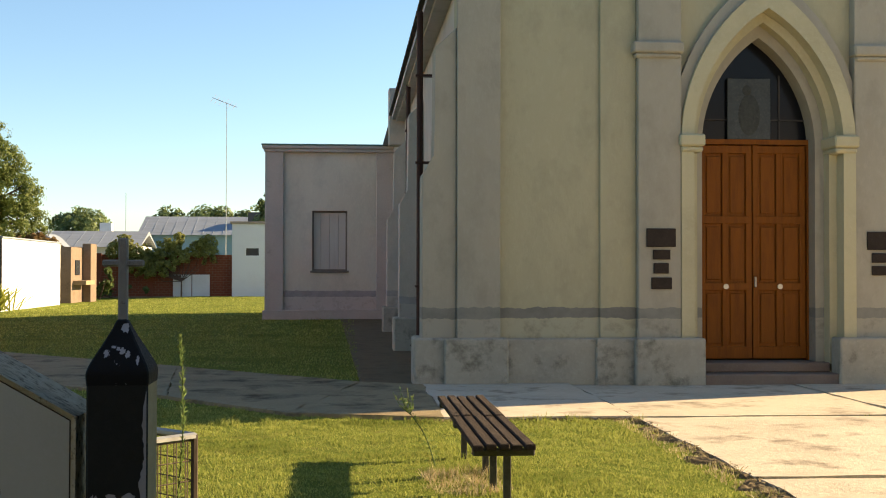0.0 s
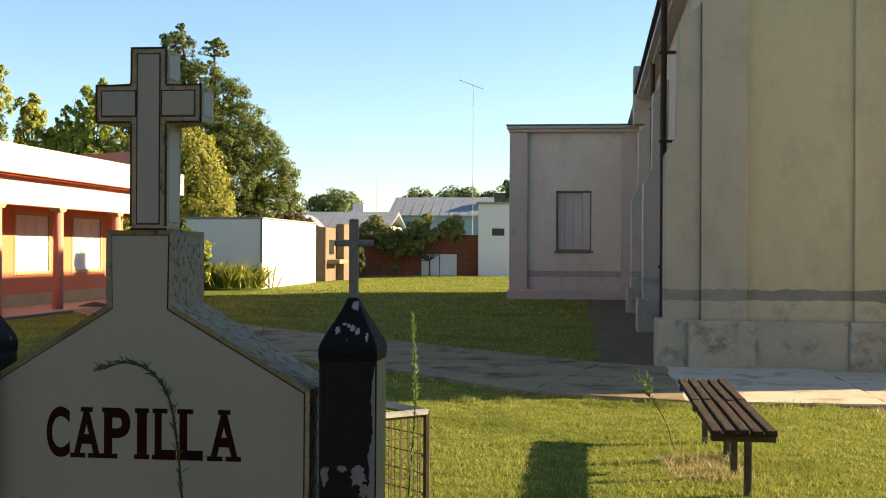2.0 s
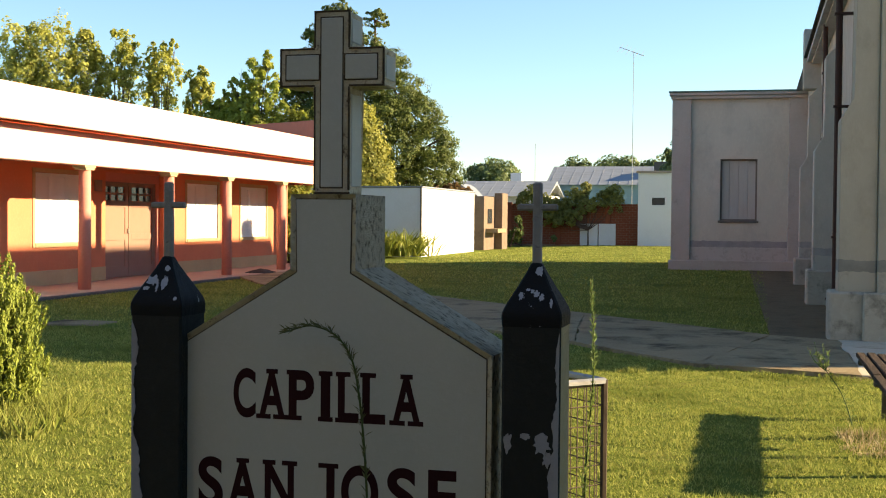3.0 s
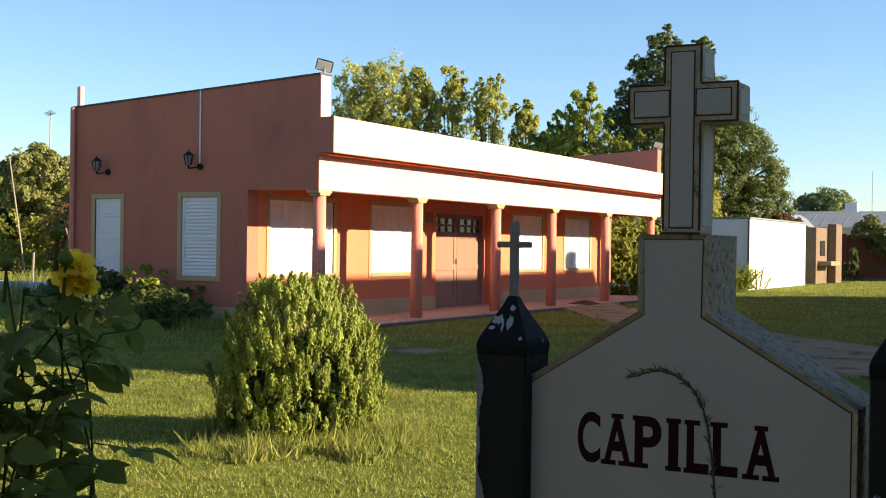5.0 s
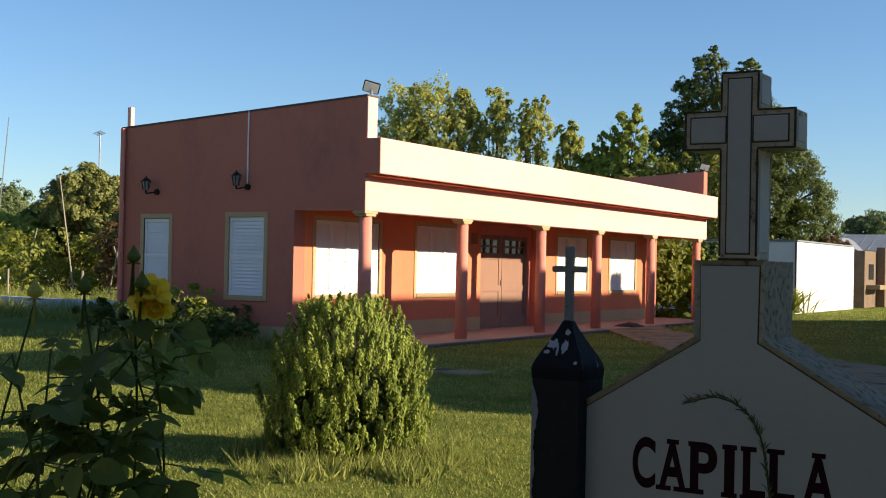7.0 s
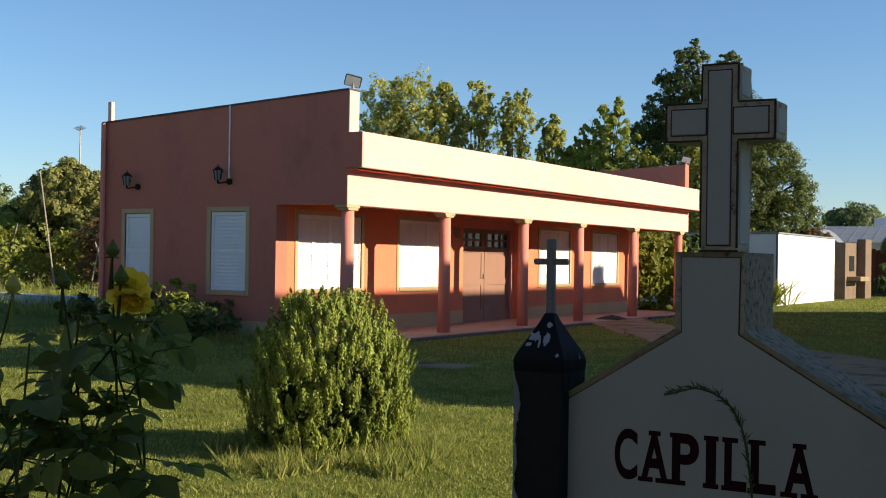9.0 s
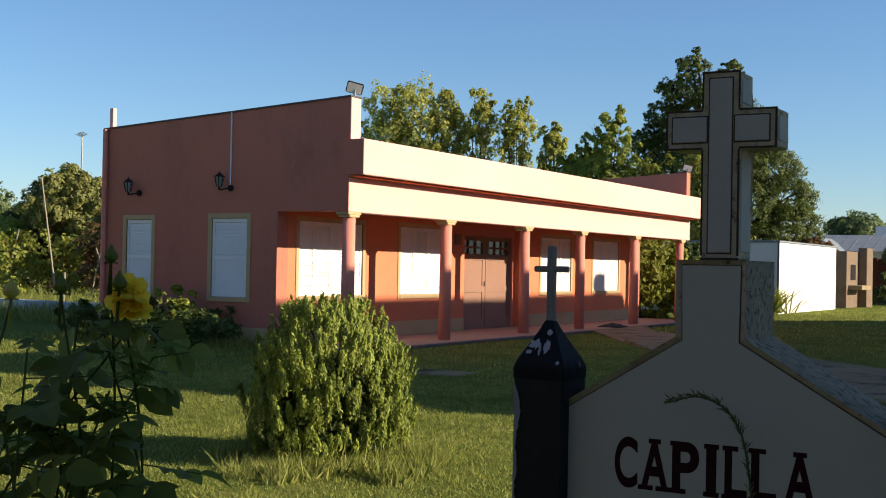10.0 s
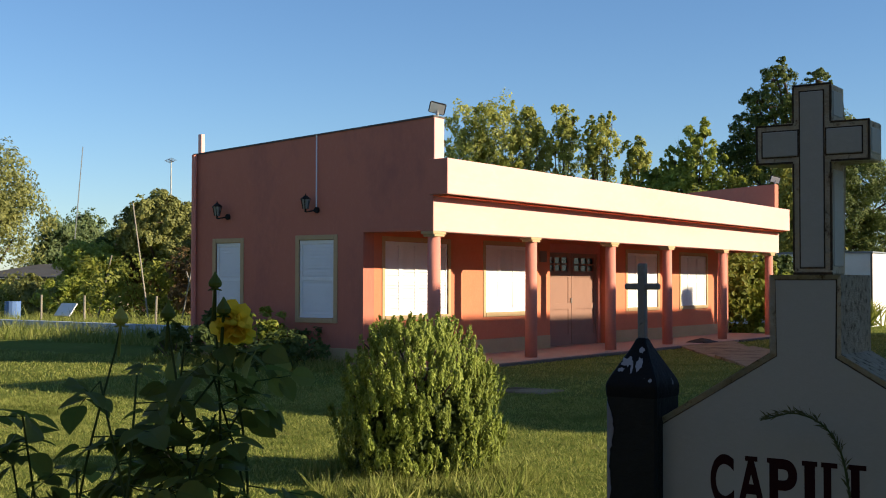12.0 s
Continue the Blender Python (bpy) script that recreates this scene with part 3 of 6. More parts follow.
# double door
door = part("door", bx(bx(bx(bmesh.new(), CX - 0.78, CX - 0.72, 15.2, 15.34, 0.27, 3.15), CX + 0.72, CX + 0.78, 15.2, 15.34, 0.27, 3.15), CX - 0.72, CX + 0.72, 15.2, 15.34, 3.085, 3.15), DOOR_WOOD, church, "varnished orange-brown timber double door, closed")
for s in (-1, 1):
    x0, x1 = (CX - 0.715, CX - 0.006) if s < 0 else (CX + 0.006, CX + 0.715)
    bm = bx(bmesh.new(), x0, x1, 15.27, 15.31, 0.29, 3.08)
    mid = (x0 + x1) / 2
    for sx in (x0, mid - 0.04, x1 - 0.08):
        bx(bm, sx, sx + 0.08, 15.235, 15.272, 0.29, 3.08)
    for z in (0.29, 1.18, 2.05, 2.97):
        bx(bm, x0, x1, 15.232, 15.271, z, z + (0.16 if z < 0.5 else 0.1))
    for sx in (x0 + 0.11, mid + 0.07):
        for z0, z1 in ((0.49, 1.14), (1.32, 2.01), (2.19, 2.93)):
            bx(bm, sx, sx + 0.19, 15.25, 15.272, z0, z1)
    part("leaf", bm, DOOR_WOOD, door, bevel=0.006)
    bm = rod(bmesh.new(), (mid, 15.24, 1.23), (mid, 15.2, 1.23), 0.028, 0.035, 12)
    part("knob", bm, METAL, door, "dull metal door knob")
box("handle", CX + 0.02, CX + 0.05, 15.2, 15.236, 1.22, 1.36, METAL, door, "dull metal door handle")
lunette = gothic(CX, 0.77, 3.15, 4.48, 3.15)
part("fanlight", prism(lunette, "y", 15.27, 15.29), DARK_GLASS, church, "dark pointed fanlight over the door")
bm = bmesh.new()
bx(bm, CX - 0.72, CX + 0.72, 15.25, 15.275, 3.4, 3.42)
bx(bm, CX + 0.36, CX + 0.38, 15.25, 15.275, 3.12, 4.0)
part("glazing_bar", bm, DARK_EAVE, church)
picture = thing("picture_panel", (CX - 0.03, 15.2, 3.17), "faded grey framed picture behind the fanlight", "picture")
box("frame", CX - 0.34, CX + 0.24, 15.2, 15.235, 3.15, 3.95, PICTURE_GREY, picture)
bm = bmesh.new()
bmesh.ops.create_uvsphere(bm, u_segments=14, v_segments=8, radius=1, matrix=Matrix.Translation((CX - 0.05, 15.2, 3.47)) @ Matrix.Diagonal((0.15, 0.012, 0.27, 1)))
bmesh.ops.create_uvsphere(bm, u_segments=12, v_segments=8, radius=1, matrix=Matrix.Translation((CX - 0.08, 15.2, 3.79)) @ Matrix.Diagonal((0.06, 0.012, 0.07, 1)))
part("print", bm, PICTURE_FIGURE, picture)
# bronze plaques beside the door
for x0, x1, z0, z1 in ((3.79, 4.16, 1.73, 1.96), (3.87, 4.09, 1.575, 1.695), (3.88, 4.07, 1.4, 1.53), (3.85, 4.11, 1.205, 1.35), (6.62, 6.99, 1.7, 1.93), (6.68, 6.9, 1.54, 1.66), (6.68, 6.9, 1.38, 1.5)):
    p = box("plaque", x0, x1, 14.575, 14.6, z0, z1, BRONZE, bevel=0.005)
    tagged(p, "dark bronze plaque fixed to the church pier", "plaque", "plaques beside the church door")
# side buttresses
for y0 in (14.72, 21.3, 28.0):
    prof = [(1.0, 0.0), (1.0, 2.62), (1.16, 2.86), (1.16, 4.2), (1.43, 4.46), (1.43, 0.0)]
    part("buttress", prism(prof, "y", y0, y0 + 0.5), CHURCH_GREY if y0 < 15 else CHURCH_SIDE, church, bevel=0.012)
    part("plinth", bx(bmesh.new(), 0.9, 1.43, y0 - 0.1, y0 + 0.6, -0.05, 0.6), PLINTH, church, bevel=0.025)
# eaves, gutter, downpipes
bm = prism([(1.12, 5.0), (1.12, 5.1), (1.22, 5.1), (1.22, 5.0)], "y", 14.95, 28.4)
part("gutter", bm, GUTTER, church)
box("eave_board", 1.22, 1.45, 14.95, 28.4, 4.96, 5.02, GUTTER, church)
box("eave_edge", 1.05, 1.13, 14.95, 28.4, 5.09, 5.13, DARK_EAVE, church)
for py, px in ((16.4, 1.07), (23.0, 1.24)):
    bm = rod(bmesh.new(), (px, py, 5.0), (px, py, 0.55), 0.045, n=10)
    rod(bm, (px, py, 0.55), (px - 0.09, py - 0.12, 0.4), 0.045, n=10)
    for z in (1.2, 2.9, 4.1):
        bx(bm, px - 0.06, 1.43, py - 0.055, py + 0.055, z, z + 0.03)
    part("downpipe", bm, PIPE_BROWN, church, "dark brown rainwater downpipe")
bm = bx(bmesh.new(), 1.05, 1.75, 28.4, 28.9, 4.4, 5.75)
part("parapet_block", bm, CHURCH_SIDE, church, bevel=0.02)
hip = [Vector(v) for v in ((1.1, 14.9, 5.1), (9.58, 14.9, 5.1), (9.58, 40.3, 5.1), (1.1, 40.3, 5.1), (CX, 18.0, 8.7), (CX, 40.3, 8.7))]
bm = bmesh.new()
vs = [bm.verts.new(v) for v in hip]
for f in ((0, 1, 4), (1, 2, 5, 4), (2, 3, 5), (3, 0, 4, 5), (3, 2, 1, 0)):
    bm.faces.new([vs[i] for i in f])
part("roof", bm, ROOF_TIN, church, "grey metal hipped roof")
bm = bx(bmesh.new(), CX - 0.25, CX + 0.25, 38.3, 39.0, 8.3, 9.2)
part("chimney", bm, CHURCH_SIDE, church, bevel=0.02)

# ---- annex behind the church ----
annex = thing("church_annex", (-0.4, 39, 0), "flat-roofed pinkish plastered annex with a shuttered window", "building")
bm = bmesh.new()
wx = (-0.95, 0.08, 1.42, 3.19)
part("wall", wall_grid("x", -2.2, 1.43, 0, 5.0, 35.6, 35.95, [wx], bm), ANNEX, annex)
box("side_wall", -2.2, -1.9, 35.95, 41.5, 0, 5.0, ANNEX, annex)
box("back_wall", -1.9, 1.43, 41.2, 41.5, 0, 5.0, ANNEX, annex)
box("pilaster", -2.32, -1.78, 35.5, 36.0, 0, 4.95, ANNEX_DARK, annex, bevel=0.015)
box("pilaster", 0.93, 1.43, 35.5, 35.62, 0, 4.95, ANNEX_DARK, annex, bevel=0.015)
box("plinth", -2.38, 1.43, 35.42, 35.62, -0.1, 0.28, ANNEX_DARK, annex, bevel=0.02)
bm = bx(bmesh.new(), -2.4, 1.43, 35.38, 41.6, 5.0, 5.09)
bx(bm, -2.35, 1.43, 35.44, 41.55, 4.9, 5.0)
part("cornice", bm, ANNEX_DARK, annex, bevel=0.015)
box("flashing", -2.42, 1.43, 35.36, 41.62, 5.09, 5.13, GREEN_EDGE, annex)
win = part("window", wall_grid("x", wx[0], wx[1], wx[2], wx[3], 35.7, 35.76, [(wx[0] + 0.05, wx[1] - 0.05, wx[2] + 0.05, wx[3] - 0.05)]), ANNEX_FRAME, annex)
for k in range(4):
    w = (wx[1] - wx[0]) / 4
    bm = bx(bmesh.new(), wx[0] + k * w + 0.003, wx[0] + (k + 1) * w - 0.003, 35.74, 35.78, wx[2] + 0.05, wx[3] - 0.05)
    bx(bm, wx[0] + k * w + 0.04, wx[0] + (k + 1) * w - 0.04, 35.755, 35.79, wx[2] + 0.2, wx[3] - 0.35)
    part("shutter", bm, SHUTTER_GREY, win, "folded pale grey shutter leaf", 0.006)
box("backing", wx[0] - 0.02, wx[1] + 0.02, 35.8, 35.84, wx[2] - 0.02, wx[3] + 0.02, SHUTTER_GREY, win, bevel=0)
box("sill", wx[0] - 0.05, wx[1] + 0.05, 35.54, 35.75, wx[2] - 0.05, wx[2] + 0.01, ANNEX_FRAME, win)

# ---- parish hall ----
hall = thing("parish_hall", (-15.4, 26, -0.08), "coral-pink single-storey hall with a columned veranda", "building")
HZ = -0.06
HY0, HY1 = 17.3, 35.1
XI, XB, XP, XL = -14.0, -12.42, -12.1, -18.42
def top(x):
    return 4.07 + (x - XL) * (4.41 - 4.07) / (-12.4 - XL)
short_windows = ((-17.78, -17.1, 0.8, 2.26), (-15.56, -14.7, 0.8, 2.28))
def end_wall(y0, y1, holes):
    bm = wall_grid("x", XL, XI, HZ - 0.1, 2.4, y0, y1, list(holes))
    return prism([(XL, 2.4), (XB - 0.006, 2.4), (XB - 0.006, top(XB)), (XL, top(XL))], "y", y0, y1, bm)
part("end_wall", end_wall(HY0, HY0 + 0.32, short_windows), CORAL, hall)
part("end_wall", end_wall(HY1 - 0.32, HY1, ()), CORAL, hall)
part("coping", prism([(XL - 0.03, top(XL)), (XB + 0.01, top(XB)), (XB + 0.01, top(XB) + 0.03), (XL - 0.03, top(XL) + 0.03)], "y", HY0 - 0.02, HY0 + 0.34), ROOF_DARK, hall)
box("back_wall", XL, XL + 0.3, HY0 + 0.32, HY1 - 0.32, HZ, 3.8, CORAL, hall)
openings = ((17.95, 20.05, 0.84, 2.26), (21.45, 23.25, 0.84, 2.28), (24.2, 27.1, HZ - 0.1, 2.4), (28.2, 30.05, 0.84, 2.26), (31.55, 33.4, 0.84, 2.26))
part("veranda_wall", wall_grid("y", HY0 + 0.32, HY1 - 0.32, HZ - 0.1, 3.2, XI - 0.25, XI, list(openings)), CORAL_GLOW, hall)
for a, b in ((17.62, 24.2), (27.1, 34.78)):
    box("dado", XI, XI + 0.015, a, b, HZ, 0.28, TAN, hall, "tan painted base band", 0.003)
box("base_band", XL + 0.01, XI - 0.01, HY0 - 0.015, HY0, HZ - 0.1, 0.25, TAN, hall, "tan painted base band", 0.003)
box("door_back_wall", XI - 0.5, XI - 0.3, 24.0, 27.3, HZ, 2.6, CORAL_DEEP, hall)
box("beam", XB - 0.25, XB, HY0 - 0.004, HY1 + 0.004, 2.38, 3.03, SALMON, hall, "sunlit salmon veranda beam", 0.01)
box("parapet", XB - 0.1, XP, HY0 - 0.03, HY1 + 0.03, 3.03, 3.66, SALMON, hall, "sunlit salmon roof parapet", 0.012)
# Thin strip under the parapet, more orange than the faces round it.
box("soffit", XB + 0.003, XP - 0.1, HY0 - 0.02, HY1 + 0.02, 3.0, 3.028, ORANGE_SOFFIT, hall, "orange parapet soffit", 0.003)
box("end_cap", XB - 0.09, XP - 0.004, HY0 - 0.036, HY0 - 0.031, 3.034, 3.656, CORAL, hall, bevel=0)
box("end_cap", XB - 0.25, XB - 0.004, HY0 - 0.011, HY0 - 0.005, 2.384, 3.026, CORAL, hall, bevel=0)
# Thin facing over the coral wall edge, paler to brighten its sunlit side.
box("corner_post", XB - 0.02, XB + 0.014, HY0 + 0.004, HY0 + 0.3, 3.662, 4.4, SALMON, hall, "end wall edge coloured pale salmon for the sun on it", 0.004)
box("veranda_ceiling", XI, XB - 0.25, HY0 + 0.32, HY1 - 0.32, 2.62, 2.7, CORAL_GLOW, hall)
part("roof", prism([(XL + 0.3, 3.55), (XB - 0.1, 3.55), (XB - 0.1, 3.62), (XL + 0.3, 3.62)], "y", HY0 + 0.32, HY1 - 0.32), ROOF_TIN, hall)
floor = box("veranda_floor", XI - 0.3, XB + 0.32, HY0 - 0.2, HY1 + 0.1, -0.3, HZ + 0.04, VERANDA, hall, "dusty reddish veranda floor", 0.01)
box("kerb", XB + 0.32, XB + 0.45, HY0 - 0.2, 27.0, -0.3, HZ + 0.03, KERB, hall, bevel=0.015)
box("kerb", XB + 0.32, XB + 0.45, 31.0, HY1 + 0.1, -0.3, HZ + 0.03, KERB, hall, bevel=0.015)
for cy in (17.5, 20.9, 24.4, 27.45, 31.0, 34.6):
    bm = rod(bmesh.new(), (XB - 0.13, cy, HZ), (XB - 0.13, cy, 2.3), 0.125, 0.115, 20)
    col = part("column", bm, CORAL_DEEP, hall)
    for f in col.data.polygons:
        f.use_smooth = len(f.vertices) == 4
    bm = bx(bmesh.new(), XB - 0.28, XB - 0.003, cy - 0.2, cy + 0.2, 2.335, 2.383)
    bx(bm, XB - 0.26, XB - 0.006, cy - 0.155, cy + 0.155, 2.29, 2.335)
    part("cap", bm, TAN, col, "tan column cap", 0.006)


def shutter_window(parent, along, c0, c1, z0, z1, face, leaves):
    """A framed window closed by louvred shutters. along is the axis it runs on; face is where the wall's face lies."""
    def b3(bm, a, b, p, q, z, w):
        if along == "x":
            bx(bm, a, b, face - q, face - p, z, w)
        else:
            bx(bm, face + p, face + q, a, b, z, w)
    bm = bmesh.new()
    t = 0.09
    b3(bm, c0 - t, c0, -0.1, 0.02, z0 - t, z1 + t)
    b3(bm, c1, c1 + t, -0.1, 0.02, z0 - t, z1 + t)
    b3(bm, c0, c1, -0.1, 0.02, z1, z1 + t)
    b3(bm, c0, c1, -0.1, 0.03, z0 - t, z0)
    w = part("window", bm, TAN, parent, "tan-framed window with closed white louvred shutters", 0.006)
    for k in range(leaves):
        a = c0 + (c1 - c0) * k / leaves + 0.006
        b = c0 + (c1 - c0) * (k + 1) / leaves - 0.006
        bm = bmesh.new()
        s = 0.05
        b3(bm, a, a + s, -0.055, -0.015, z0 + 0.005, z1 - 0.005)
        b3(bm, b - s, b, -0.055, -0.015, z0 + 0.005, z1 - 0.005)
        for z in (z0 + 0.005, (z0 + z1) / 2 - 0.03, z1 - 0.075):
            b3(bm, a + s, b - s, -0.055, -0.015, z, z + 0.07)
        part("shutter", bm, WHITE_WOOD, w, "white louvred shutter leaf")
        bm = bmesh.new()
        n = 20
        for i in range(n):
            z = z0 + 0.08 + (z1 - z0 - 0.16) * (i + 0.5) / n
            h = (z1 - z0 - 0.16) / n * 0.5
            if along == "x":
                prism([(face + 0.05, z + h), (face + 0.046, z + h), (face + 0.018, z - h), (face + 0.022, z - h)], "x", a + s, b - s, bm)
            else:
                prism([(face - 0.05, z + h), (face - 0.046, z + h), (face - 0.018, z - h), (face - 0.022, z - h)], "y", a + s, b - s, bm)
        b3(bm, a + s, b - s, -0.06, -0.052, z0 + 0.01, z1 - 0.01)
        part("louvre", bm, WHITE_WOOD, w)["kind"] = "stuff"
    return w


for a, b, c, d in short_windows:
    shutter_window(hall, "x", a, b, c, d, HY0, 1)
for a, b, c, d in openings:
    if c > 0.5:
        shutter_window(hall, "y", a, b, c, d, XI, 4 if b - a > 1.95 else 3)
# veranda double door in its recess
hd = part("door", bx(bx(bx(bmesh.new(), XI - 0.3, XI - 0.2, 24.2, 24.34, HZ, 2.4), XI - 0.3, XI - 0.2, 26.96, 27.1, HZ, 2.4), XI - 0.3, XI - 0.2, 24.34, 26.96, 2.2, 2.4), CORAL_DEEP, hall, "pale pink double door with small panes, closed")
for k, (a, b) in enumerate(((24.35, 25.64), (25.66, 26.95))):
    bm = bx(bmesh.new(), XI - 0.28, XI - 0.25, a, b, HZ + 0.05, 1.72)
    for p, q in ((a, a + 0.14), (b - 0.14, b)):
        bx(bm, XI - 0.25, XI - 0.235, p, q, HZ + 0.05, 2.19)
    for z, w in ((HZ + 0.05, 0.25), (0.85, 0.14), (1.62, 0.14), (2.09, 0.1)):
        bx(bm, XI - 0.25, XI - 0.234, a + 0.14, b - 0.14, z, z + w)
    for i in range(1, 3):
        y = a + 0.14 + (b - a - 0.28) * i / 3
        bx(bm, XI - 0.262, XI - 0.235, y - 0.02, y + 0.02, 1.76, 2.09)
    bx(bm, XI - 0.262, XI - 0.236, a + 0.14, b - 0.14, 1.905, 1.94)
    leaf = part("leaf", bm, PINK_DOOR, hd)
    for i in range(3):
        y0 = a + 0.14 + (b - a - 0.28) * i / 3
        for z0, z1 in ((1.765, 1.9), (1.945, 2.085)):
            box("pane", XI - 0.275, XI - 0.266, y0 + 0.02, y0 + (b - a - 0.28) / 3 - 0.02, z0, z1, WINDOW_DARK, hd, bevel=0)
box("handle", XI - 0.235, XI - 0.19, 25.58, 25.62, 1.0, 1.12, METAL, hd, "small metal door handle")
box("notice_frame", XI, XI + 0.03, 23.72, 24.02, 1.95, 2.2, PINK_DOOR, hall, "small pale wall box beside the door")
bm = rod(bmesh.new(), (-15.12, HY0 - 0.02, 2.85), (-15.12, HY0 - 0.02, 4.27), 0.014, n=6)
part("conduit", bm, WHITE_WOOD, hall, "white cable conduit")
bm = rod(bmesh.new(), (XL + 0.06, HY0 - 0.06, HZ), (XL + 0.06, HY0 - 0.06, top(XL)), 0.05, n=10)
part("downpipe", bm, CORAL_DEEP, hall)
box("corner_post", XL + 0.1, XL + 0.2, HY0, HY0 + 0.1, 4.05, 4.5, SALMON, hall)


def lantern(x, z):
    t = thing("wall_lantern", (x, HY0, z), "black iron coach lantern on the hall wall", "lamp", "lanterns on the hall wall")
    bm = rod(bmesh.new(), (x + 0.14, HY0 - 0.005, z - 0.12), (x + 0.14, HY0 - 0.04, z - 0.12), 0.06, n=12)
    rod(bm, (x + 0.14, HY0 - 0.03, z - 0.12), (x, HY0 - 0.18, z - 0.16), 0.014, n=6)
    rod(bm, (x, HY0 - 0.18, z - 0.16), (x, HY0 - 0.18, z - 0.09), 0.02, n=6)
    part("bracket", bm, BLACK_IRON, t)
    bm = rod(bmesh.new(), (x, HY0 - 0.18, z - 0.1), (x, HY0 - 0.18, z + 0.08), 0.05, 0.085, 6)
    part("glass", bm, LAMP_GLASS, t)
    bm = rod(bmesh.new(), (x, HY0 - 0.18, z + 0.08), (x, HY0 - 0.18, z + 0.15), 0.115, 0.03, 6)
    rod(bm, (x, HY0 - 0.18, z + 0.15), (x, HY0 - 0.18, z + 0.19), 0.015, 0.01, 6)
    for k in range(6):
        a = k * math.pi / 3
        rod(bm, (x + 0.052 * math.cos(a), HY0 - 0.18 + 0.052 * math.sin(a), z - 0.1), (x + 0.088 * math.cos(a), HY0 - 0.18 + 0.088 * math.sin(a), z + 0.08), 0.009, n=4)
    part("cap", bm, BLACK_IRON, t)


lantern(-17.58, 2.9)
lantern(-15.25, 2.96)


def floodlight(x, y, z, turn):
    t = thing("floodlight", (x, y, z), "square metal floodlight on the roof corner", "lamp", "floodlights")
    m = Matrix.Translation((x, y, z + 0.14)) @ Matrix.Rotation(radians(turn), 4, "Z") @ Matrix.Rotation(radians(14), 4, "Y") @ Matrix.Rotation(radians(18), 4, "X")
    part("housing", bx(bmesh.new(), -0.15, 0.15, -0.02, 0.07, -0.1, 0.1, m), BLACK_IRON, t, bevel=0.02)
    part("lens", bx(bmesh.new(), -0.13, 0.13, -0.03, -0.022, -0.085, 0.085, m), LENS_SKY, t, "lens face coloured pale for the sky reflected in it")
    part("bracket", bx(bmesh.new(), x - 0.02, x + 0.02, y - 0.02, y + 0.02, z - 0.01, z + 0.12), METAL, t)


floodlight(-12.45, HY0 + 0.15, top(XB) + 0.03, 35)
floodlight(-12.45, HY1 - 0.2, top(XB), 35)


# ---- name board with its cross ----
board = thing("name_board", (-1.08, 3.04, 0), "white-painted concrete chapel name board with weathered edges", "sign")
BY = 2.9
outline = [(-1.54, -0.05), (-1.525, 1.065), (-1.187, 1.272), (-1.187, 1.478), (-0.998, 1.478), (-0.998, 1.272), (-0.615, 1.05), (-0.62, -0.05)]


def framed_prism(name, pts, y0, y1, trim, sunk, parent, label=""):
    """A thick outline whose front carries a narrow raised border round a painted field."""
    bm = prism(pts, "y", y0, y1)
    bmesh.ops.recalc_face_normals(bm, faces=bm.faces)
    bm.normal_update()
    bm.faces.ensure_lookup_table()
    front = bm.faces[0]
    bmesh.ops.inset_region(bm, faces=[front], thickness=trim, depth=0)
    ring = [f for f in bm.faces if all(abs(v.co.y - y0) < 1e-5 for v in f.verts) and f is not front]
    for f in ring:
        f.material_index = 2
    for v in front.verts:
        v.co.y += sunk
    before = set(bm.faces)
    bmesh.ops.inset_region(bm, faces=[front], thickness=0.0035, depth=0)
    for f in set(bm.faces) - before:
        f.material_index = 3
    front.material_index = 1
    for v in front.verts:
        v.co.y -= 0.003
    return part(name, bm, (BOARD_EDGE, BOARD_WHITE, BOARD_TRIM, GROOVE), parent, label)


framed_prism("slab", outline, BY, BY + 0.27, 0.017, 0.009, board)


def lettering(text, spans, z0, z1, serifs):
    """Bold painted capitals, each set into its own span of x, with slab serifs."""
    bm = bmesh.new()
    for ch, (x0, x1) in zip(text, spans):
        cu = bpy.data.curves.new("letter", 'FONT')
        cu.body, cu.offset, cu.extrude = ch, 0.028, 0.01
        ob = new("letter", cu)
        me = bpy.data.meshes.new_from_object(ob.evaluated_get(bpy.context.evaluated_depsgraph_get()))
        bpy.data.objects.remove(ob)
        co = np.array([v.co for v in me.vertices])
        lo, hi = co.min(0), co.max(0)
        for v in me.vertices:
            f = (np.array(v.co) - lo) / (hi - lo)
            v.co = (x0 + f[0] * (x1 - x0), BY + 0.0055 + f[2] * 0.003, z0 + f[1] * (z1 - z0))
        bm.from_mesh(me)
        bpy.data.meshes.remove(me)
        s, t = 0.012, 0.013
        w = x1 - x0
        feet = {"A": ((0.0, 0.36), (0.64, 1.0)), "P": ((0.0, 0.42),), "I": ((0.0, 1.0),), "L": ((0.0, 0.4),), "N": ((0.0, 0.36),), "E": ((0.0, 0.4),)}.get(ch, ())
        heads = {"A": ((0.36, 0.64),), "I": ((0.0, 1.0),), "L": ((0.0, 0.5),), "N": ((0.66, 1.04), (0.0, 0.3)), "P": ((0.0, 0.3),), "J": ((0.1, 1.1),)}.get(ch, ())
        if serifs:
            for a, b in feet:
                bx(bm, x0 + a * w - s * 0.6, x0 + b * w + s * 0.6, BY + 0.0052, BY + 0.0085, z0, z0 + t)
            for a, b in heads:
                bx(bm, x0 + a * w - s * 0.5, x0 + b * w + s * 0.5, BY + 0.0052, BY + 0.0085, z1 - t, z1)
    return bm


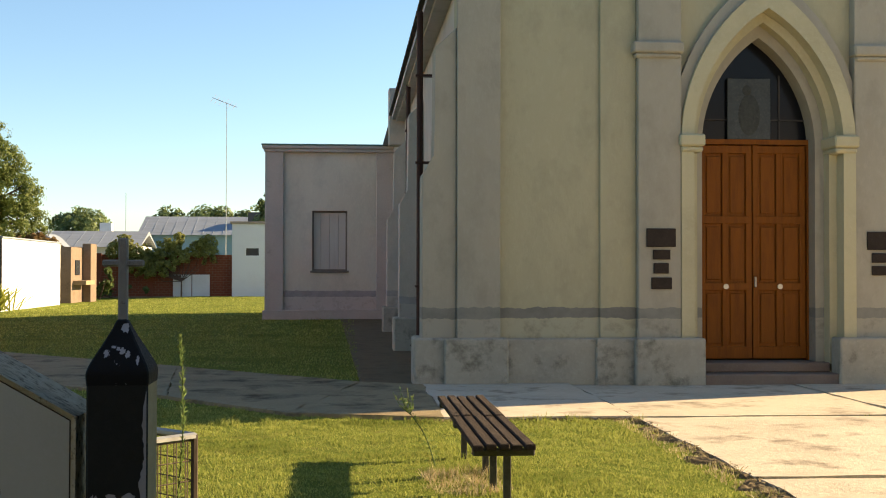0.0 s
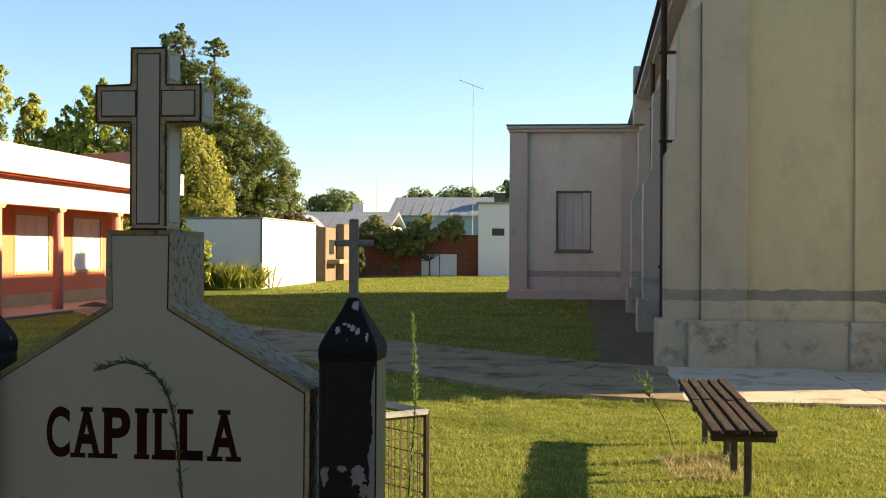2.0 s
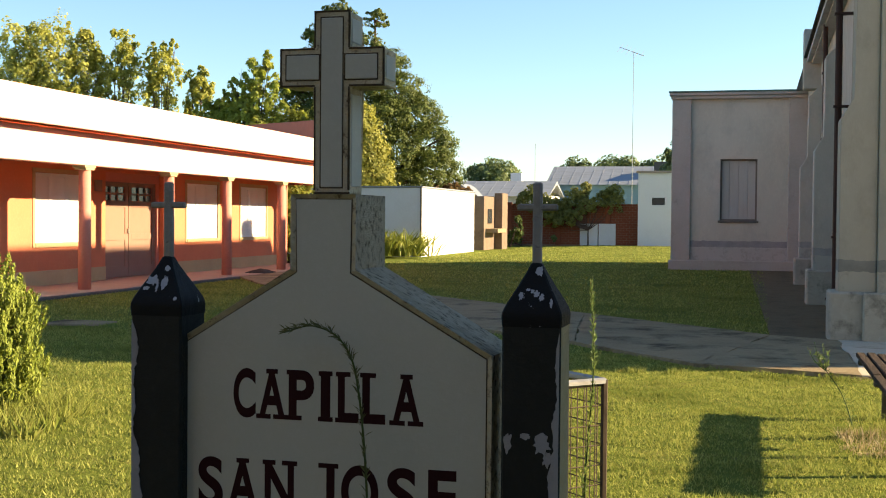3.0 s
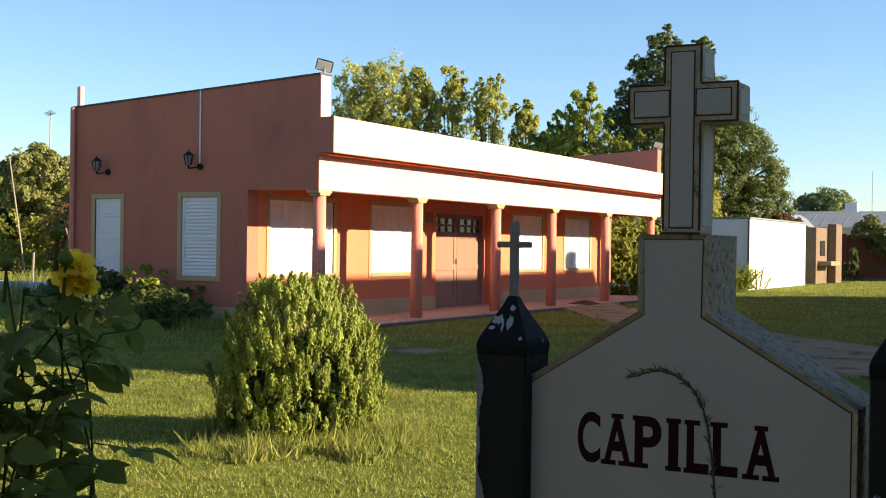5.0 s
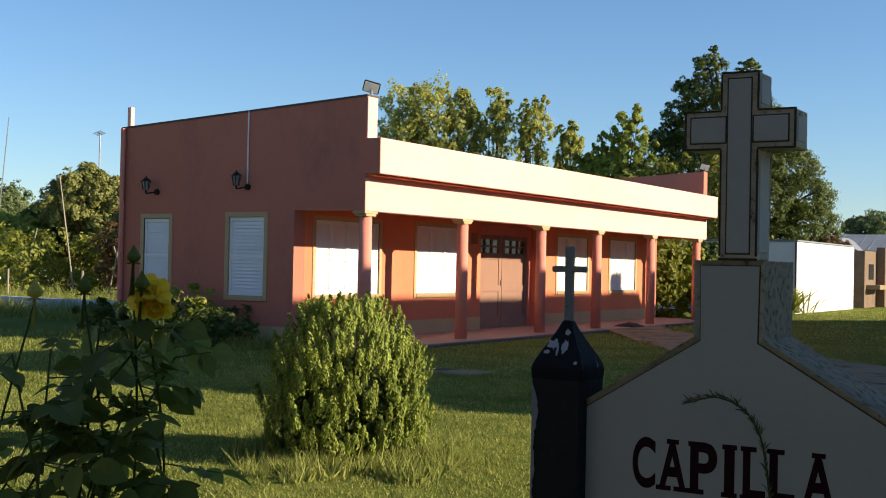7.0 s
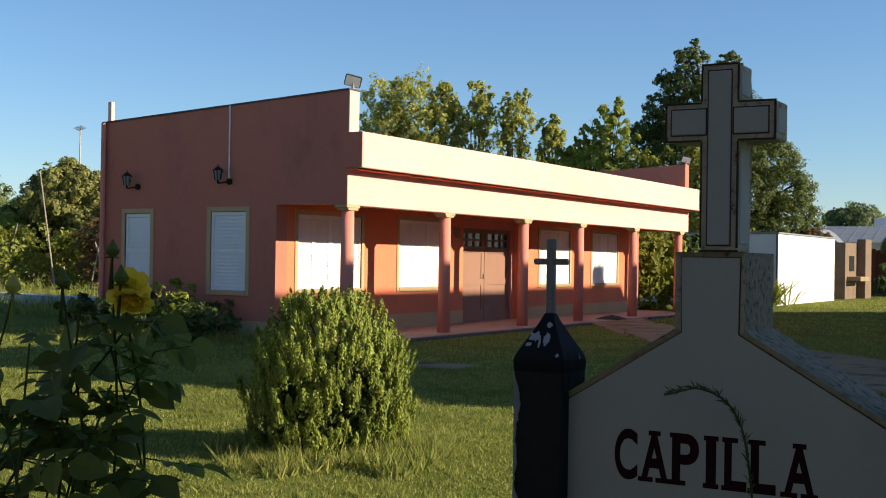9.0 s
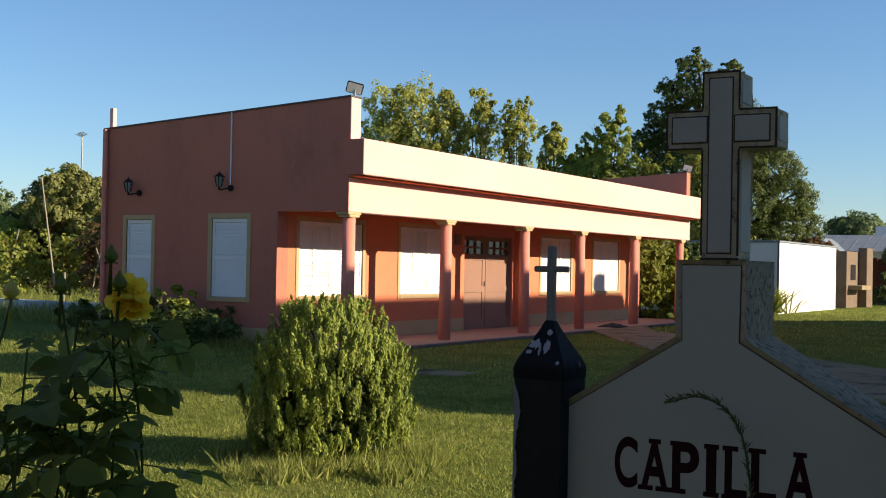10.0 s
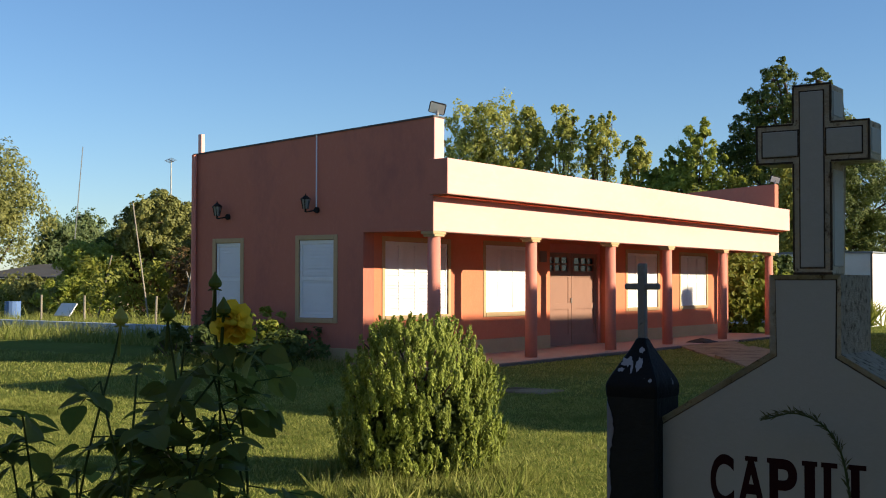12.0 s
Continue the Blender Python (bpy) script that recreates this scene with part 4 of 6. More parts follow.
part("lettering", lettering("CAPILLA", ((-1.357, -1.29), (-1.281, -1.202), (-1.192, -1.117), (-1.098, -1.07), (-1.048, -0.988), (-0.978, -0.912), (-0.893, -0.812)), 0.853, 0.992, True), LETTER, board, "maroon painted capitals")
part("lettering", lettering("SAN JOSE".replace(" ", ""), ((-1.463, -1.388), (-1.374, -1.282), (-1.262, -1.175), (-1.102, -1.056), (-1.037, -0.93), (-0.905, -0.822), (-0.79, -0.71)), 0.592, 0.738, True), LETTER, board, "maroon painted capitals")

cross = thing("board_cross", (-1.09, 3.03, 1.478), "weathered white concrete cross standing on the name board", "cross")
CY = 2.95
cpts = [(-1.137, 1.478), (-1.137, 1.778), (-1.238, 1.778), (-1.238, 1.882), (-1.137, 1.882), (-1.137, 1.985), (-1.037, 1.985), (-1.037, 1.882), (-0.938, 1.882), (-0.938, 1.778), (-1.037, 1.778), (-1.037, 1.478)]
part("body", prism(cpts, "y", CY, CY + 0.12), BOARD_TRIM, cross, "rust-stained cement border", 0.004)
for x0, x1, z0, z1 in ((-1.119, -1.055, 1.497, 1.967), (-1.222, -1.124, 1.795, 1.865), (-1.049, -0.955, 1.795, 1.865)):
    box("groove", x0 - 0.0022, x1 + 0.0022, CY - 0.0012, CY + 0.015, z0 - 0.0022, z1 + 0.0022, GROOVE, cross, "dark dirt line round a panel", 0)
    box("panel", x0, x1, CY - 0.003, CY + 0.02, z0, z1, BOARD_WHITE, cross, "white painted panel", 0.003)
for px, z0, z1 in ((-1.037, 1.9, 1.968), (-0.938, 1.796, 1.864), (-1.037, 1.5, 1.758)):
    box("panel", px - 0.02, px + 0.003, CY + 0.018, CY + 0.102, z0, z1, BOARD_WHITE, cross, "white painted panel", 0.003)


for x0, x1, z0, z1 in ((-1.139, -1.035, 1.981, 1.9865), (-1.24, -1.137, 1.8785, 1.8835), (-1.037, -0.936, 1.8785, 1.8835), (-1.24, -1.137, 1.7765, 1.7815), (-1.037, -0.936, 1.7765, 1.7815), (-1.139, -1.035, 1.478, 1.485)):
    box("arris", x0, x1, CY - 0.0015, CY + 0.006, z0, z1, GROOVE, cross, "rust-dark edge line", 0)
for x0, z0, z1 in ((-1.139, 1.49, 1.776), (-1.0395, 1.49, 1.776), (-1.139, 1.884, 1.98), (-1.0395, 1.884, 1.98), (-1.24, 1.782, 1.878), (-0.9405, 1.782, 1.878)):
    box("arris", x0, x0 + 0.0045, CY - 0.0015, CY + 0.006, z0, z1, GROOVE, cross, "rust-dark edge line", 0)


def flake(rng, rw, rh):
    """Outline of one ragged patch where paint has come off."""
    return [(rw * f * math.cos(a), rh * f * math.sin(a)) for a, f in ((2 * math.pi * k / 22, rng.uniform(0.6, 1.2)) for k in range(22))]


def gate_pillar(cx, w, seed, side, bare, tip_flakes, shaft_flakes):
    """A square pillar with peeling black paint, a pyramid tip with soft shoulders and a small cement cross."""
    t = thing("gate_pillar", (cx, 2.94, 0), "square pillar with peeling black paint and a small cross", "pillar", "pillars beside the name board")
    h = w / 2
    y0, y1 = 2.94 - h, 2.94 + h
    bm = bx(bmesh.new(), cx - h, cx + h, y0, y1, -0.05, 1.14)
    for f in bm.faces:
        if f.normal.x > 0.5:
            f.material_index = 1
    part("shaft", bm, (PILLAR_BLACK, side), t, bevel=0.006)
    rng = random.Random(seed)
    strip = []
    for i in range(92):
        wide = 0.013 + 0.005 * math.sin(i * 0.17 + seed) + 0.004 * math.sin(i * 0.53) + 0.005 * rng.random() + 0.014 / (1 + math.exp((i - 62) / 3))
        strip.append((cx + bare * (h - max(wide, 0.006)), 0.012 * i))
    pts = [(cx + bare * (h - 0.004), 0.0), (cx + bare * (h - 0.004), 1.12)] + strip[::-1]
    part("bare_edge", prism(pts, "y", y0 - 0.0022, y0 + 0.01), PILLAR_GREY, t, "grey undercoat where paint has flaked")
    rings = ((1.13, 1.0), (1.145, 1.02), (1.165, 1.03), (1.18, 0.97), (1.2, 0.84), (1.24, 0.55), (1.275, 0.31), (1.3, 0.17))
    bm = bmesh.new()
    loops = [[bm.verts.new((cx + sx * h * f, 2.94 + sy * h * f, z)) for sx, sy in ((-1, -1), (1, -1), (1, 1), (-1, 1))] for z, f in rings]
    bm.faces.new(loops[0][::-1])
    bm.faces.new(loops[-1])
    for a, b in zip(loops, loops[1:]):
        for i in range(4):
            bm.faces.new((a[i], a[(i + 1) % 4], b[(i + 1) % 4], b[i]))
    part("tip", bm, PILLAR_TIP, t, "pyramid tip with flaking dark paint", 0.004)
    bm = bmesh.new()
    for dx, z, rw, rh in tip_flakes:
        out = []
        for px, pz in flake(rng, rw, rh):
            zz = z + pz
            k = next(i for i in range(len(rings) - 1) if zz <= rings[i + 1][0] or i == len(rings) - 2)
            (za, fa), (zb, fb) = rings[k], rings[k + 1]
            f = fa + (fb - fa) * (zz - za) / (zb - za)
            out.append(bm.verts.new((cx + max(-h * f, min(h * f, dx + px)), 2.94 - h * f - 0.0018, zz)))
        bm.faces.new(out)
    part("bare_patch", bm, FLAKE, t, "pale primer bared by flaked paint")
    if shaft_flakes:
        bm = bmesh.new()
        for dx, z, rw, rh in shaft_flakes:
            prism([(cx + max(-h, min(h - 0.004, dx + a)), z + b) for a, b in flake(rng, rw, rh)], "y", y0 - 0.002, y0 + 0.004, bm)
        part("bare_patch", bm, PILLAR_GREY, t, "grey undercoat where paint has flaked")
    bm = bmesh.new()
    bx(bm, cx - 0.012, cx + 0.012, 2.93, 2.952, 1.28, 1.512)
    bx(bm, cx - 0.012 - 0.042, cx + 0.012 + 0.042, 2.932, 2.95, 1.437, 1.455)
    part("cross", bm, CROSS_CEMENT, t, "small grey cement cross", 0.004)


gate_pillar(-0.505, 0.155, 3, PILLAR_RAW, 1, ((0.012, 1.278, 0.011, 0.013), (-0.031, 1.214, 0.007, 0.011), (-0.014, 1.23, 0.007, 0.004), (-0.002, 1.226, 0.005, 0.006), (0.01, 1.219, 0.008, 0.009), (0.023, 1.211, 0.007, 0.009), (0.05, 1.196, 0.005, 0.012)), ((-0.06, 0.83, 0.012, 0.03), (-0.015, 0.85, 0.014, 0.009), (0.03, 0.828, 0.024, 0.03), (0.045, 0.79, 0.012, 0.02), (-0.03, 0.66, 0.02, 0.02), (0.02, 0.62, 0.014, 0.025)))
gate_pillar(-1.575, 0.155, 5, PILLAR_BLACK, -1, ((-0.022, 1.232, 0.022, 0.014), (0.014, 1.226, 0.009, 0.022), (0.013, 1.266, 0.008, 0.009), (-0.006, 1.216, 0.004, 0.014), (-0.038, 1.21, 0.01, 0.006), (0.058, 1.184, 0.006, 0.007)), ())

# ---- wire mesh cage behind the pillar ----
cage = thing("wire_cage", (-0.85, 4.1, 0), "rusty wire mesh cage with a steel rim", "cage")
cc = [Vector((-0.455, 4.05, 0)), Vector((-0.84, 3.66, 0)), Vector((-1.22, 4.05, 0)), Vector((-0.84, 4.44, 0))]
for i in range(4):
    a, b = cc[i], cc[(i + 1) % 4]
    bm = rod(bmesh.new(), a, a + Vector((0, 0, 0.85)), 0.013, n=6)
    part("post", bm, WIRE, cage)
    bm = rod(bmesh.new(), a + Vector((0, 0, 0.845)), b + Vector((0, 0, 0.845)), 0.013, n=6)
    part("rail", bm, RAIL, cage, "worn pale steel rail")
    part("rail", rod(bmesh.new(), a + Vector((0, 0, 0.06)), b + Vector((0, 0, 0.06)), 0.01, n=6), WIRE, cage)
    bm = bmesh.new()
    for k in range(1, 14):
        p = a.lerp(b, k / 14)
        rod(bm, p + Vector((0, 0, 0.05)), p + Vector((0, 0, 0.84)), 0.0022, n=4)
    for k in range(1, 12):
        z = Vector((0, 0, 0.06 + k * 0.07))
        rod(bm, a + z, b + z, 0.0022, n=4)
    part("mesh", bm, WIRE, cage)

# ---- bench ----
bench = thing("bench", (0.97, 7.8, 0), "weathered slatted wooden bench on thin iron legs", "bench")
for k in range(5):
    x0 = 0.785 + k * 0.074
    for y0, y1 in ((6.5, 7.86), (7.89, 9.18)):
        dz = 0.004 * ((k * 7 + int(y0)) % 3)
        box("slat", x0, x0 + 0.06, y0 + 0.012 * (k % 2), y1 + 0.01 * ((k + 1) % 2), 0.415 + dz, 0.45 + dz, BENCH_WOOD, bench, bevel=0.006)
for y in (6.62, 7.85, 9.05):
    box("bearer", 0.79, 1.15, y - 0.03, y + 0.03, 0.375, 0.414, BENCH_IRON, bench)


for x, y in ((1.04, 6.98), (1.025, 7.55), (1.05, 8.2), (0.97, 8.95)):
    box("leg", x - 0.022, x + 0.022, y - 0.022, y + 0.022, -0.02, 0.415, BENCH_IRON, bench, bevel=0.004)

# ---- plants in front ----
def sweep(bm, pts, r0, r1, n=6):
    for i in range(len(pts) - 1):
        f, g = i / (len(pts) - 1), (i + 1) / (len(pts) - 1)
        rod(bm, pts[i], pts[i + 1], r0 + (r1 - r0) * f, r0 + (r1 - r0) * g, n)
    return bm


def curve(pts, n):
    """Points along a smooth line through pts."""
    out = []
    p = [np.array(q, float) for q in pts]
    p = [2 * p[0] - p[1]] + p + [2 * p[-1] - p[-2]]
    for i in range(1, len(p) - 2):
        for k in range(n):
            t = k / n
            out.append(0.5 * (2 * p[i] + (p[i + 1] - p[i - 1]) * t + (2 * p[i - 1] - 5 * p[i] + 4 * p[i + 1] - p[i + 2]) * t * t + (3 * p[i] - p[i - 1] - 3 * p[i + 1] + p[i + 2]) * t ** 3))
    return out + [p[-2]]


def weed(name, pts, label, leaves, size, seed, material, category="weed", stem=0.004, taper=0.4, hug=0.0):
    """A thin stalk set with narrow leaves."""
    rng = np.random.default_rng(seed)
    line = curve(pts, 8)
    t = thing(name, pts[0], label, category)
    part("stalk", sweep(bmesh.new(), line, stem, stem * 0.4, 5), STEM, t)
    k = rng.uniform(0.12, 1.0, leaves) * (len(line) - 1.001)
    i = k.astype(int)
    at = np.array(line)
    root = at[i] + (at[i + 1] - at[i]) * (k - i)[:, None]
    d = rng.normal(size=(leaves, 3)) * (1, 1, 0.4) + (0, 0, 0.75)
    step = at[i + 1] - at[i]
    d = d + hug * step / np.linalg.norm(step, axis=1, keepdims=True)
    d /= np.linalg.norm(d, axis=1, keepdims=True)
    s = size * (1 - taper * k / len(line)) * rng.uniform(0.6, 1.3, leaves)
    c = root + d * s[:, None]
    side = np.cross(d, rng.normal(size=(leaves, 3)))
    side /= np.linalg.norm(side, axis=1, keepdims=True)
    w = s[:, None] * 0.14
    v = np.stack([root, c + side * w, root + 2 * d * s[:, None] - np.array([0, 0, 1]) * s[:, None] * 0.3, c - side * w], 1).reshape(-1, 3)
    j = np.arange(leaves)[:, None] * 4
    f = np.concatenate([np.hstack([j, j + 1, j + 2]), np.hstack([j, j + 2, j + 3])])
    soup("foliage", v.tolist(), f.tolist(), material, t)
    return t


weed("tall_weed", [(-0.5, 3.9, 0), (-0.5, 3.9, 0.5), (-0.475, 3.9, 0.9), (-0.485, 3.9, 1.2)], "tall flowering weed stalk beside the wire cage", 420, 0.022, 4, WEED_LEAF, taper=0.55, hug=1.6)
weed("drooping_weed", [(-0.93, 2.84, 0), (-0.935, 2.83, 0.6), (-0.96, 2.82, 0.95), (-1.0, 2.81, 1.08), (-1.08, 2.8, 1.125), (-1.165, 2.8, 1.105)], "dark drooping weed in front of the name board", 230, 0.016, 8, LEAF_DULL, stem=0.004, taper=0.1, hug=1.7)
weed("pale_weed", [(0.72, 8.4, 0), (0.66, 8.7, 0.2), (0.55, 8.95, 0.36), (0.5, 9.0, 0.45)], "thin pale weed beside the bench", 60, 0.03, 12, WEED_LEAF, stem=0.005)
for k, (dx, dz) in enumerate(((-0.07, 0.13), (-0.02, 0.17), (0.04, 0.15), (0.08, 0.1))):
    weed("pale_weed", [(0.56, 8.93, 0.34), (0.53 + dx * 0.6, 8.97, 0.4), (0.5 + dx, 9.0, 0.37 + dz)], "branching tuft of pale weed beside the bench", 34, 0.022, 70 + k, WEED_LEAF, stem=0.004, hug=0.8)
for k, (wx0, wy0, wh) in enumerate(((-0.62, 3.75, 0.45), (-0.46, 3.8, 0.35), (-0.75, 4.2, 0.5), (-0.36, 4.0, 0.28))):
    weed("tall_weed", [(wx0, wy0, 0), (wx0 + 0.01, wy0, wh * 0.5), (wx0 - 0.02, wy0, wh)], "low weed growing through the wire cage", 50, 0.025, 20 + k, WEED_LEAF)

# rose bush close to the camera
rose = thing("rose_bush", (-1.9, 1.35, 0), "dark-leaved rose bush with a yellow bloom", "rose bush")
# Camera position and heading from which the rose is laid out.
CAM_EYE, YAW = np.array([-0.056, -0.238, 1.447]), radians(31.6)
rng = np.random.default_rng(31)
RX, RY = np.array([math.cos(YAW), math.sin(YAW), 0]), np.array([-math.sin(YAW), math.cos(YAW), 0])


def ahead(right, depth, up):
    """A place so far to the right of, ahead of and above the camera's eye."""
    return CAM_EYE + RX * right + RY * depth + np.array([0, 0, up])


canes = []
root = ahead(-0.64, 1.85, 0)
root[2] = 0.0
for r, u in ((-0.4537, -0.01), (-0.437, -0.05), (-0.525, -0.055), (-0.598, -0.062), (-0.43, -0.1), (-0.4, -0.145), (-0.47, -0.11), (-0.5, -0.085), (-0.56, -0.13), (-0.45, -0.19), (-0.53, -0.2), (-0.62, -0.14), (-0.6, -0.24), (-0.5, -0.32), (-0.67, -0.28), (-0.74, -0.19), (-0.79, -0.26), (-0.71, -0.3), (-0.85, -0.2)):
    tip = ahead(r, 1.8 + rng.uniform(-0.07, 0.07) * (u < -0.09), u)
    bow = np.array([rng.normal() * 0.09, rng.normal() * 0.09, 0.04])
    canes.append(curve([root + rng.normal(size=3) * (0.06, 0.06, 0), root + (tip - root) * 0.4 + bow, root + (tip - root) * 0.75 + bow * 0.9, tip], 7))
LEAFLET = [(0.0, 0.0), (0.12, 0.3), (0.42, 0.58), (0.85, 0.7), (1.3, 0.56), (1.65, 0.3), (1.95, 0.0)]
lv, lf = [], []
for cane_no, line in enumerate(canes):
    stalks = sweep(bmesh.new(), line, 0.0034, 0.0016, 6)
    for q in range(int(len(line) * 0.54), len(line) - (4 if cane_no < 4 else 0)):
        if rng.uniform() < 0.85:
            a = np.array(line[q])
            d = rng.normal(size=3) * (1, 1, 0.3)
            d /= np.linalg.norm(d)
            stalk = rng.uniform(0.055, 0.1)
            rod(stalks, a, a + d * stalk, 0.0012, 0.0008, 4)
            level = np.array([rng.normal() * 0.45, rng.normal() * 0.45, 1.0])
            for at, sgn, scale in ((1.0, 0, 1.0), (0.72, 1, 0.85), (0.72, -1, 0.85), (0.4, 1, 0.65), (0.4, -1, 0.65)):
                across = np.cross(level, d)
                across /= np.linalg.norm(across)
                axis = d if not sgn else d * 0.4 + across * sgn
                axis = axis + np.array([0, 0, -0.25]) * rng.uniform(0, 1)
                axis = axis / np.linalg.norm(axis)
                up = level - axis * (level @ axis) + rng.normal(size=3) * 0.25
                up -= axis * (up @ axis)
                up /= np.linalg.norm(up)
                wide = np.cross(axis, up)
                L = 0.026 * scale * rng.uniform(0.75, 1.3)
                base = a + d * stalk * at
                b0 = len(lv)
                for u, w in LEAFLET:
                    sag = -0.13 * u * u
                    for sw in (-1, 0, 1):
                        lv.append((base + L * (axis * u + wide * w * sw + up * (sag + 0.22 * w * abs(sw)))).tolist())
                for i in range(len(LEAFLET) - 1):
                    for k in range(2):
                        o = b0 + 3 * i + k
                        lf.append((o, o + 1, o + 4, o + 3))
    part("cane", stalks, STEM, rose)
soup("foliage", lv, lf, LEAF_ROSE, rose)


def bloom(at, size, nod):
    pv, pf = [], []
    for ring, (count, radius, open_) in enumerate(((5, 0.35, 0.15), (6, 0.6, 0.45), (7, 0.95, 0.8))):
        for k in range(count):
            a = 2 * math.pi * (k / count) + ring * 0.5
            out = np.array([math.cos(a), math.sin(a), 0])
            tan = np.array([-math.sin(a), math.cos(a), 0])
            b0 = len(pv)
            for u in range(4):
                for w in (-1, 0, 1):
                    f = u / 3
                    p = out * size * (0.12 + radius * (f * (0.35 + open_ * 0.75))) + tan * w * size * (0.42 + 0.06 * math.sin(7 * a + 3 * u)) * math.sin(0.5 + 2.1 * f) + np.array([0, 0, size * (0.95 * f - open_ * f * f * 0.7 - 0.08 * w * w)])
                    pv.append((np.array(at) + nod @ p).tolist())
            for u in range(3):
                for w in range(2):
                    i = b0 + u * 3 + w
                    pf.append((i, i + 1, i + 4, i + 3))
    return pv, pf


tilt = np.array(Euler((radians(75), radians(12), radians(20))).to_matrix())
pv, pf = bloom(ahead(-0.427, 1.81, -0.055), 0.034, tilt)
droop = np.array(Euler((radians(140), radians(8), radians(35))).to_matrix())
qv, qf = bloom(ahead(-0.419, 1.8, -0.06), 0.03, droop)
soup("bloom", pv + qv, pf + [tuple(i + len(pv) for i in q) for q in qf], PETAL, rose, "full-blown drooping yellow rose bloom")
for r, u, s, petal in ((-0.4537, 0.009, 0.0105, 0), (-0.437, -0.03, 0.0115, 0), (-0.525, -0.037, 0.0115, 0), (-0.598, -0.045, 0.012, 1)):
    bm = bmesh.new()
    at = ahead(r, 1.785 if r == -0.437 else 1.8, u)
    rings = ((0.0, 0.45), (0.35, 0.92), (0.8, 1.0), (1.3, 0.72), (1.8, 0.38), (2.4, 0.08))
    loops = [[bm.verts.new((at[0] + s * w * math.cos(k * math.pi / 5), at[1] + s * w * math.sin(k * math.pi / 5), at[2] + s * (h - 1.0))) for k in range(10)] for h, w in rings]
    for a, b in zip(loops, loops[1:]):
        for k in range(10):
            bm.faces.new((a[k], a[(k + 1) % 10], b[(k + 1) % 10], b[k]))
    bm.faces.new(loops[0][::-1])
    bm.faces.new(loops[-1])
    for k in range(5):
        a = k * 1.257
        rod(bm, at + np.array([0, 0, -s]), at + np.array([1.05 * s * math.cos(a), 1.05 * s * math.sin(a), -1.3 * s]), 0.002, 0.0006, 4)
    rod(bm, at + np.array([0, 0, -s]), at + np.array([-0.004, 0, -0.06]), 0.0022, 0.0028, n=6)
    part("bud", bm, LEAF_POPLAR if petal else LEAF_ROSE, rose, "opening yellowish bud" if petal else "closed green bud")

# ---- clipped conifer on the lawn ----
thuja = thing("conifer_shrub", (-5.45, 7.2, 0), "rounded bright green thuja shrub on the lawn", "shrub")
rng = np.random.default_rng(77)
V, F, total = [], [], 0
for k in range(760):
    th = rng.uniform(0, 2 * np.pi)
    hz = rng.uniform(0.0, 1.0) ** 0.85
    prof = 0.56 * math.sqrt(max(0.03, 1 - ((hz - 0.34) / (0.7 if hz > 0.34 else 0.62)) ** 2))
    ridge = 1 + 0.075 * math.sin(9 * th + 2 * math.sin(3 * th)) + 0.05 * math.sin(17 * th + 4 * hz)
    prof *= (1.05 - 0.15 * hz) * ridge * (1.08 - 0.36 * rng.uniform(0, 1) ** 1.5)
    out = np.array([math.cos(th), math.sin(th), 0.9 * max(0.0, hz - 0.45) - 0.1])
    axis = np.array([0.3 * math.cos(th), 0.3 * math.sin(th), 1.0]) + rng.normal(size=3) * 0.12
    axis /= np.linalg.norm(axis)
    base = np.array([-5.45 + prof * math.cos(th), 7.2 + prof * math.sin(th), 0.02 + 1.06 * hz])
    n = 74
    long = rng.uniform(0.09, 0.19)
    f = rng.uniform(0, 1, n)
    fat = rng.uniform(0.022, 0.036) * (1.12 - f) ** 0.55
    e = rng.normal(size=(n, 3)) + out * 0.5
    e /= np.linalg.norm(e, axis=1, keepdims=True)
    cen = base + axis * (f * long)[:, None] + e * fat[:, None]
    v, fc = facing_leaves(rng, cen, e + out * 0.8, 0.0155, 0.4, 0.45, np.repeat(axis[None], n, 0) + e * 0.35)
    V.append(v)
    F.append(fc + total)
    total += len(v)
soup("sprays", np.concatenate(V).tolist(), np.concatenate(F).tolist(), LEAF_THUJA, thuja)
bm = bmesh.new()
rod(bm, (-5.45, 7.2, -0.05), (-5.45, 7.2, 0.9), 0.05, 0.02, 8)
for k in range(46):
    a = k * 2.4
    h = 0.1 + 0.85 * (k / 46)
    q = 0.5 * math.sqrt(max(0.05, 1 - ((h / 1.22 - 0.34) / 0.7) ** 2))
    rod(bm, (-5.45, 7.2, h * 0.7), (-5.45 + q * math.cos(a), 7.2 + q * math.sin(a), h + 0.15), 0.014, 0.005, 5)
part("trunk", bm, BARK, thuja)
# Inner leaves take a darker colour to deepen shade between the sprays.
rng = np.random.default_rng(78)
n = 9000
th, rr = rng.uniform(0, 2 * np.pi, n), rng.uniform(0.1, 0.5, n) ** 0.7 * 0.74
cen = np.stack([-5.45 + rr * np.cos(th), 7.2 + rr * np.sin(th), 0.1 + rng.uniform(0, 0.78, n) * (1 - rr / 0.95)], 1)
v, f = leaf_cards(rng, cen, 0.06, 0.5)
soup("inner_sprays", v.tolist(), f.tolist(), LEAF_DARK, thuja, "inner foliage coloured dark for the shade inside the shrub")


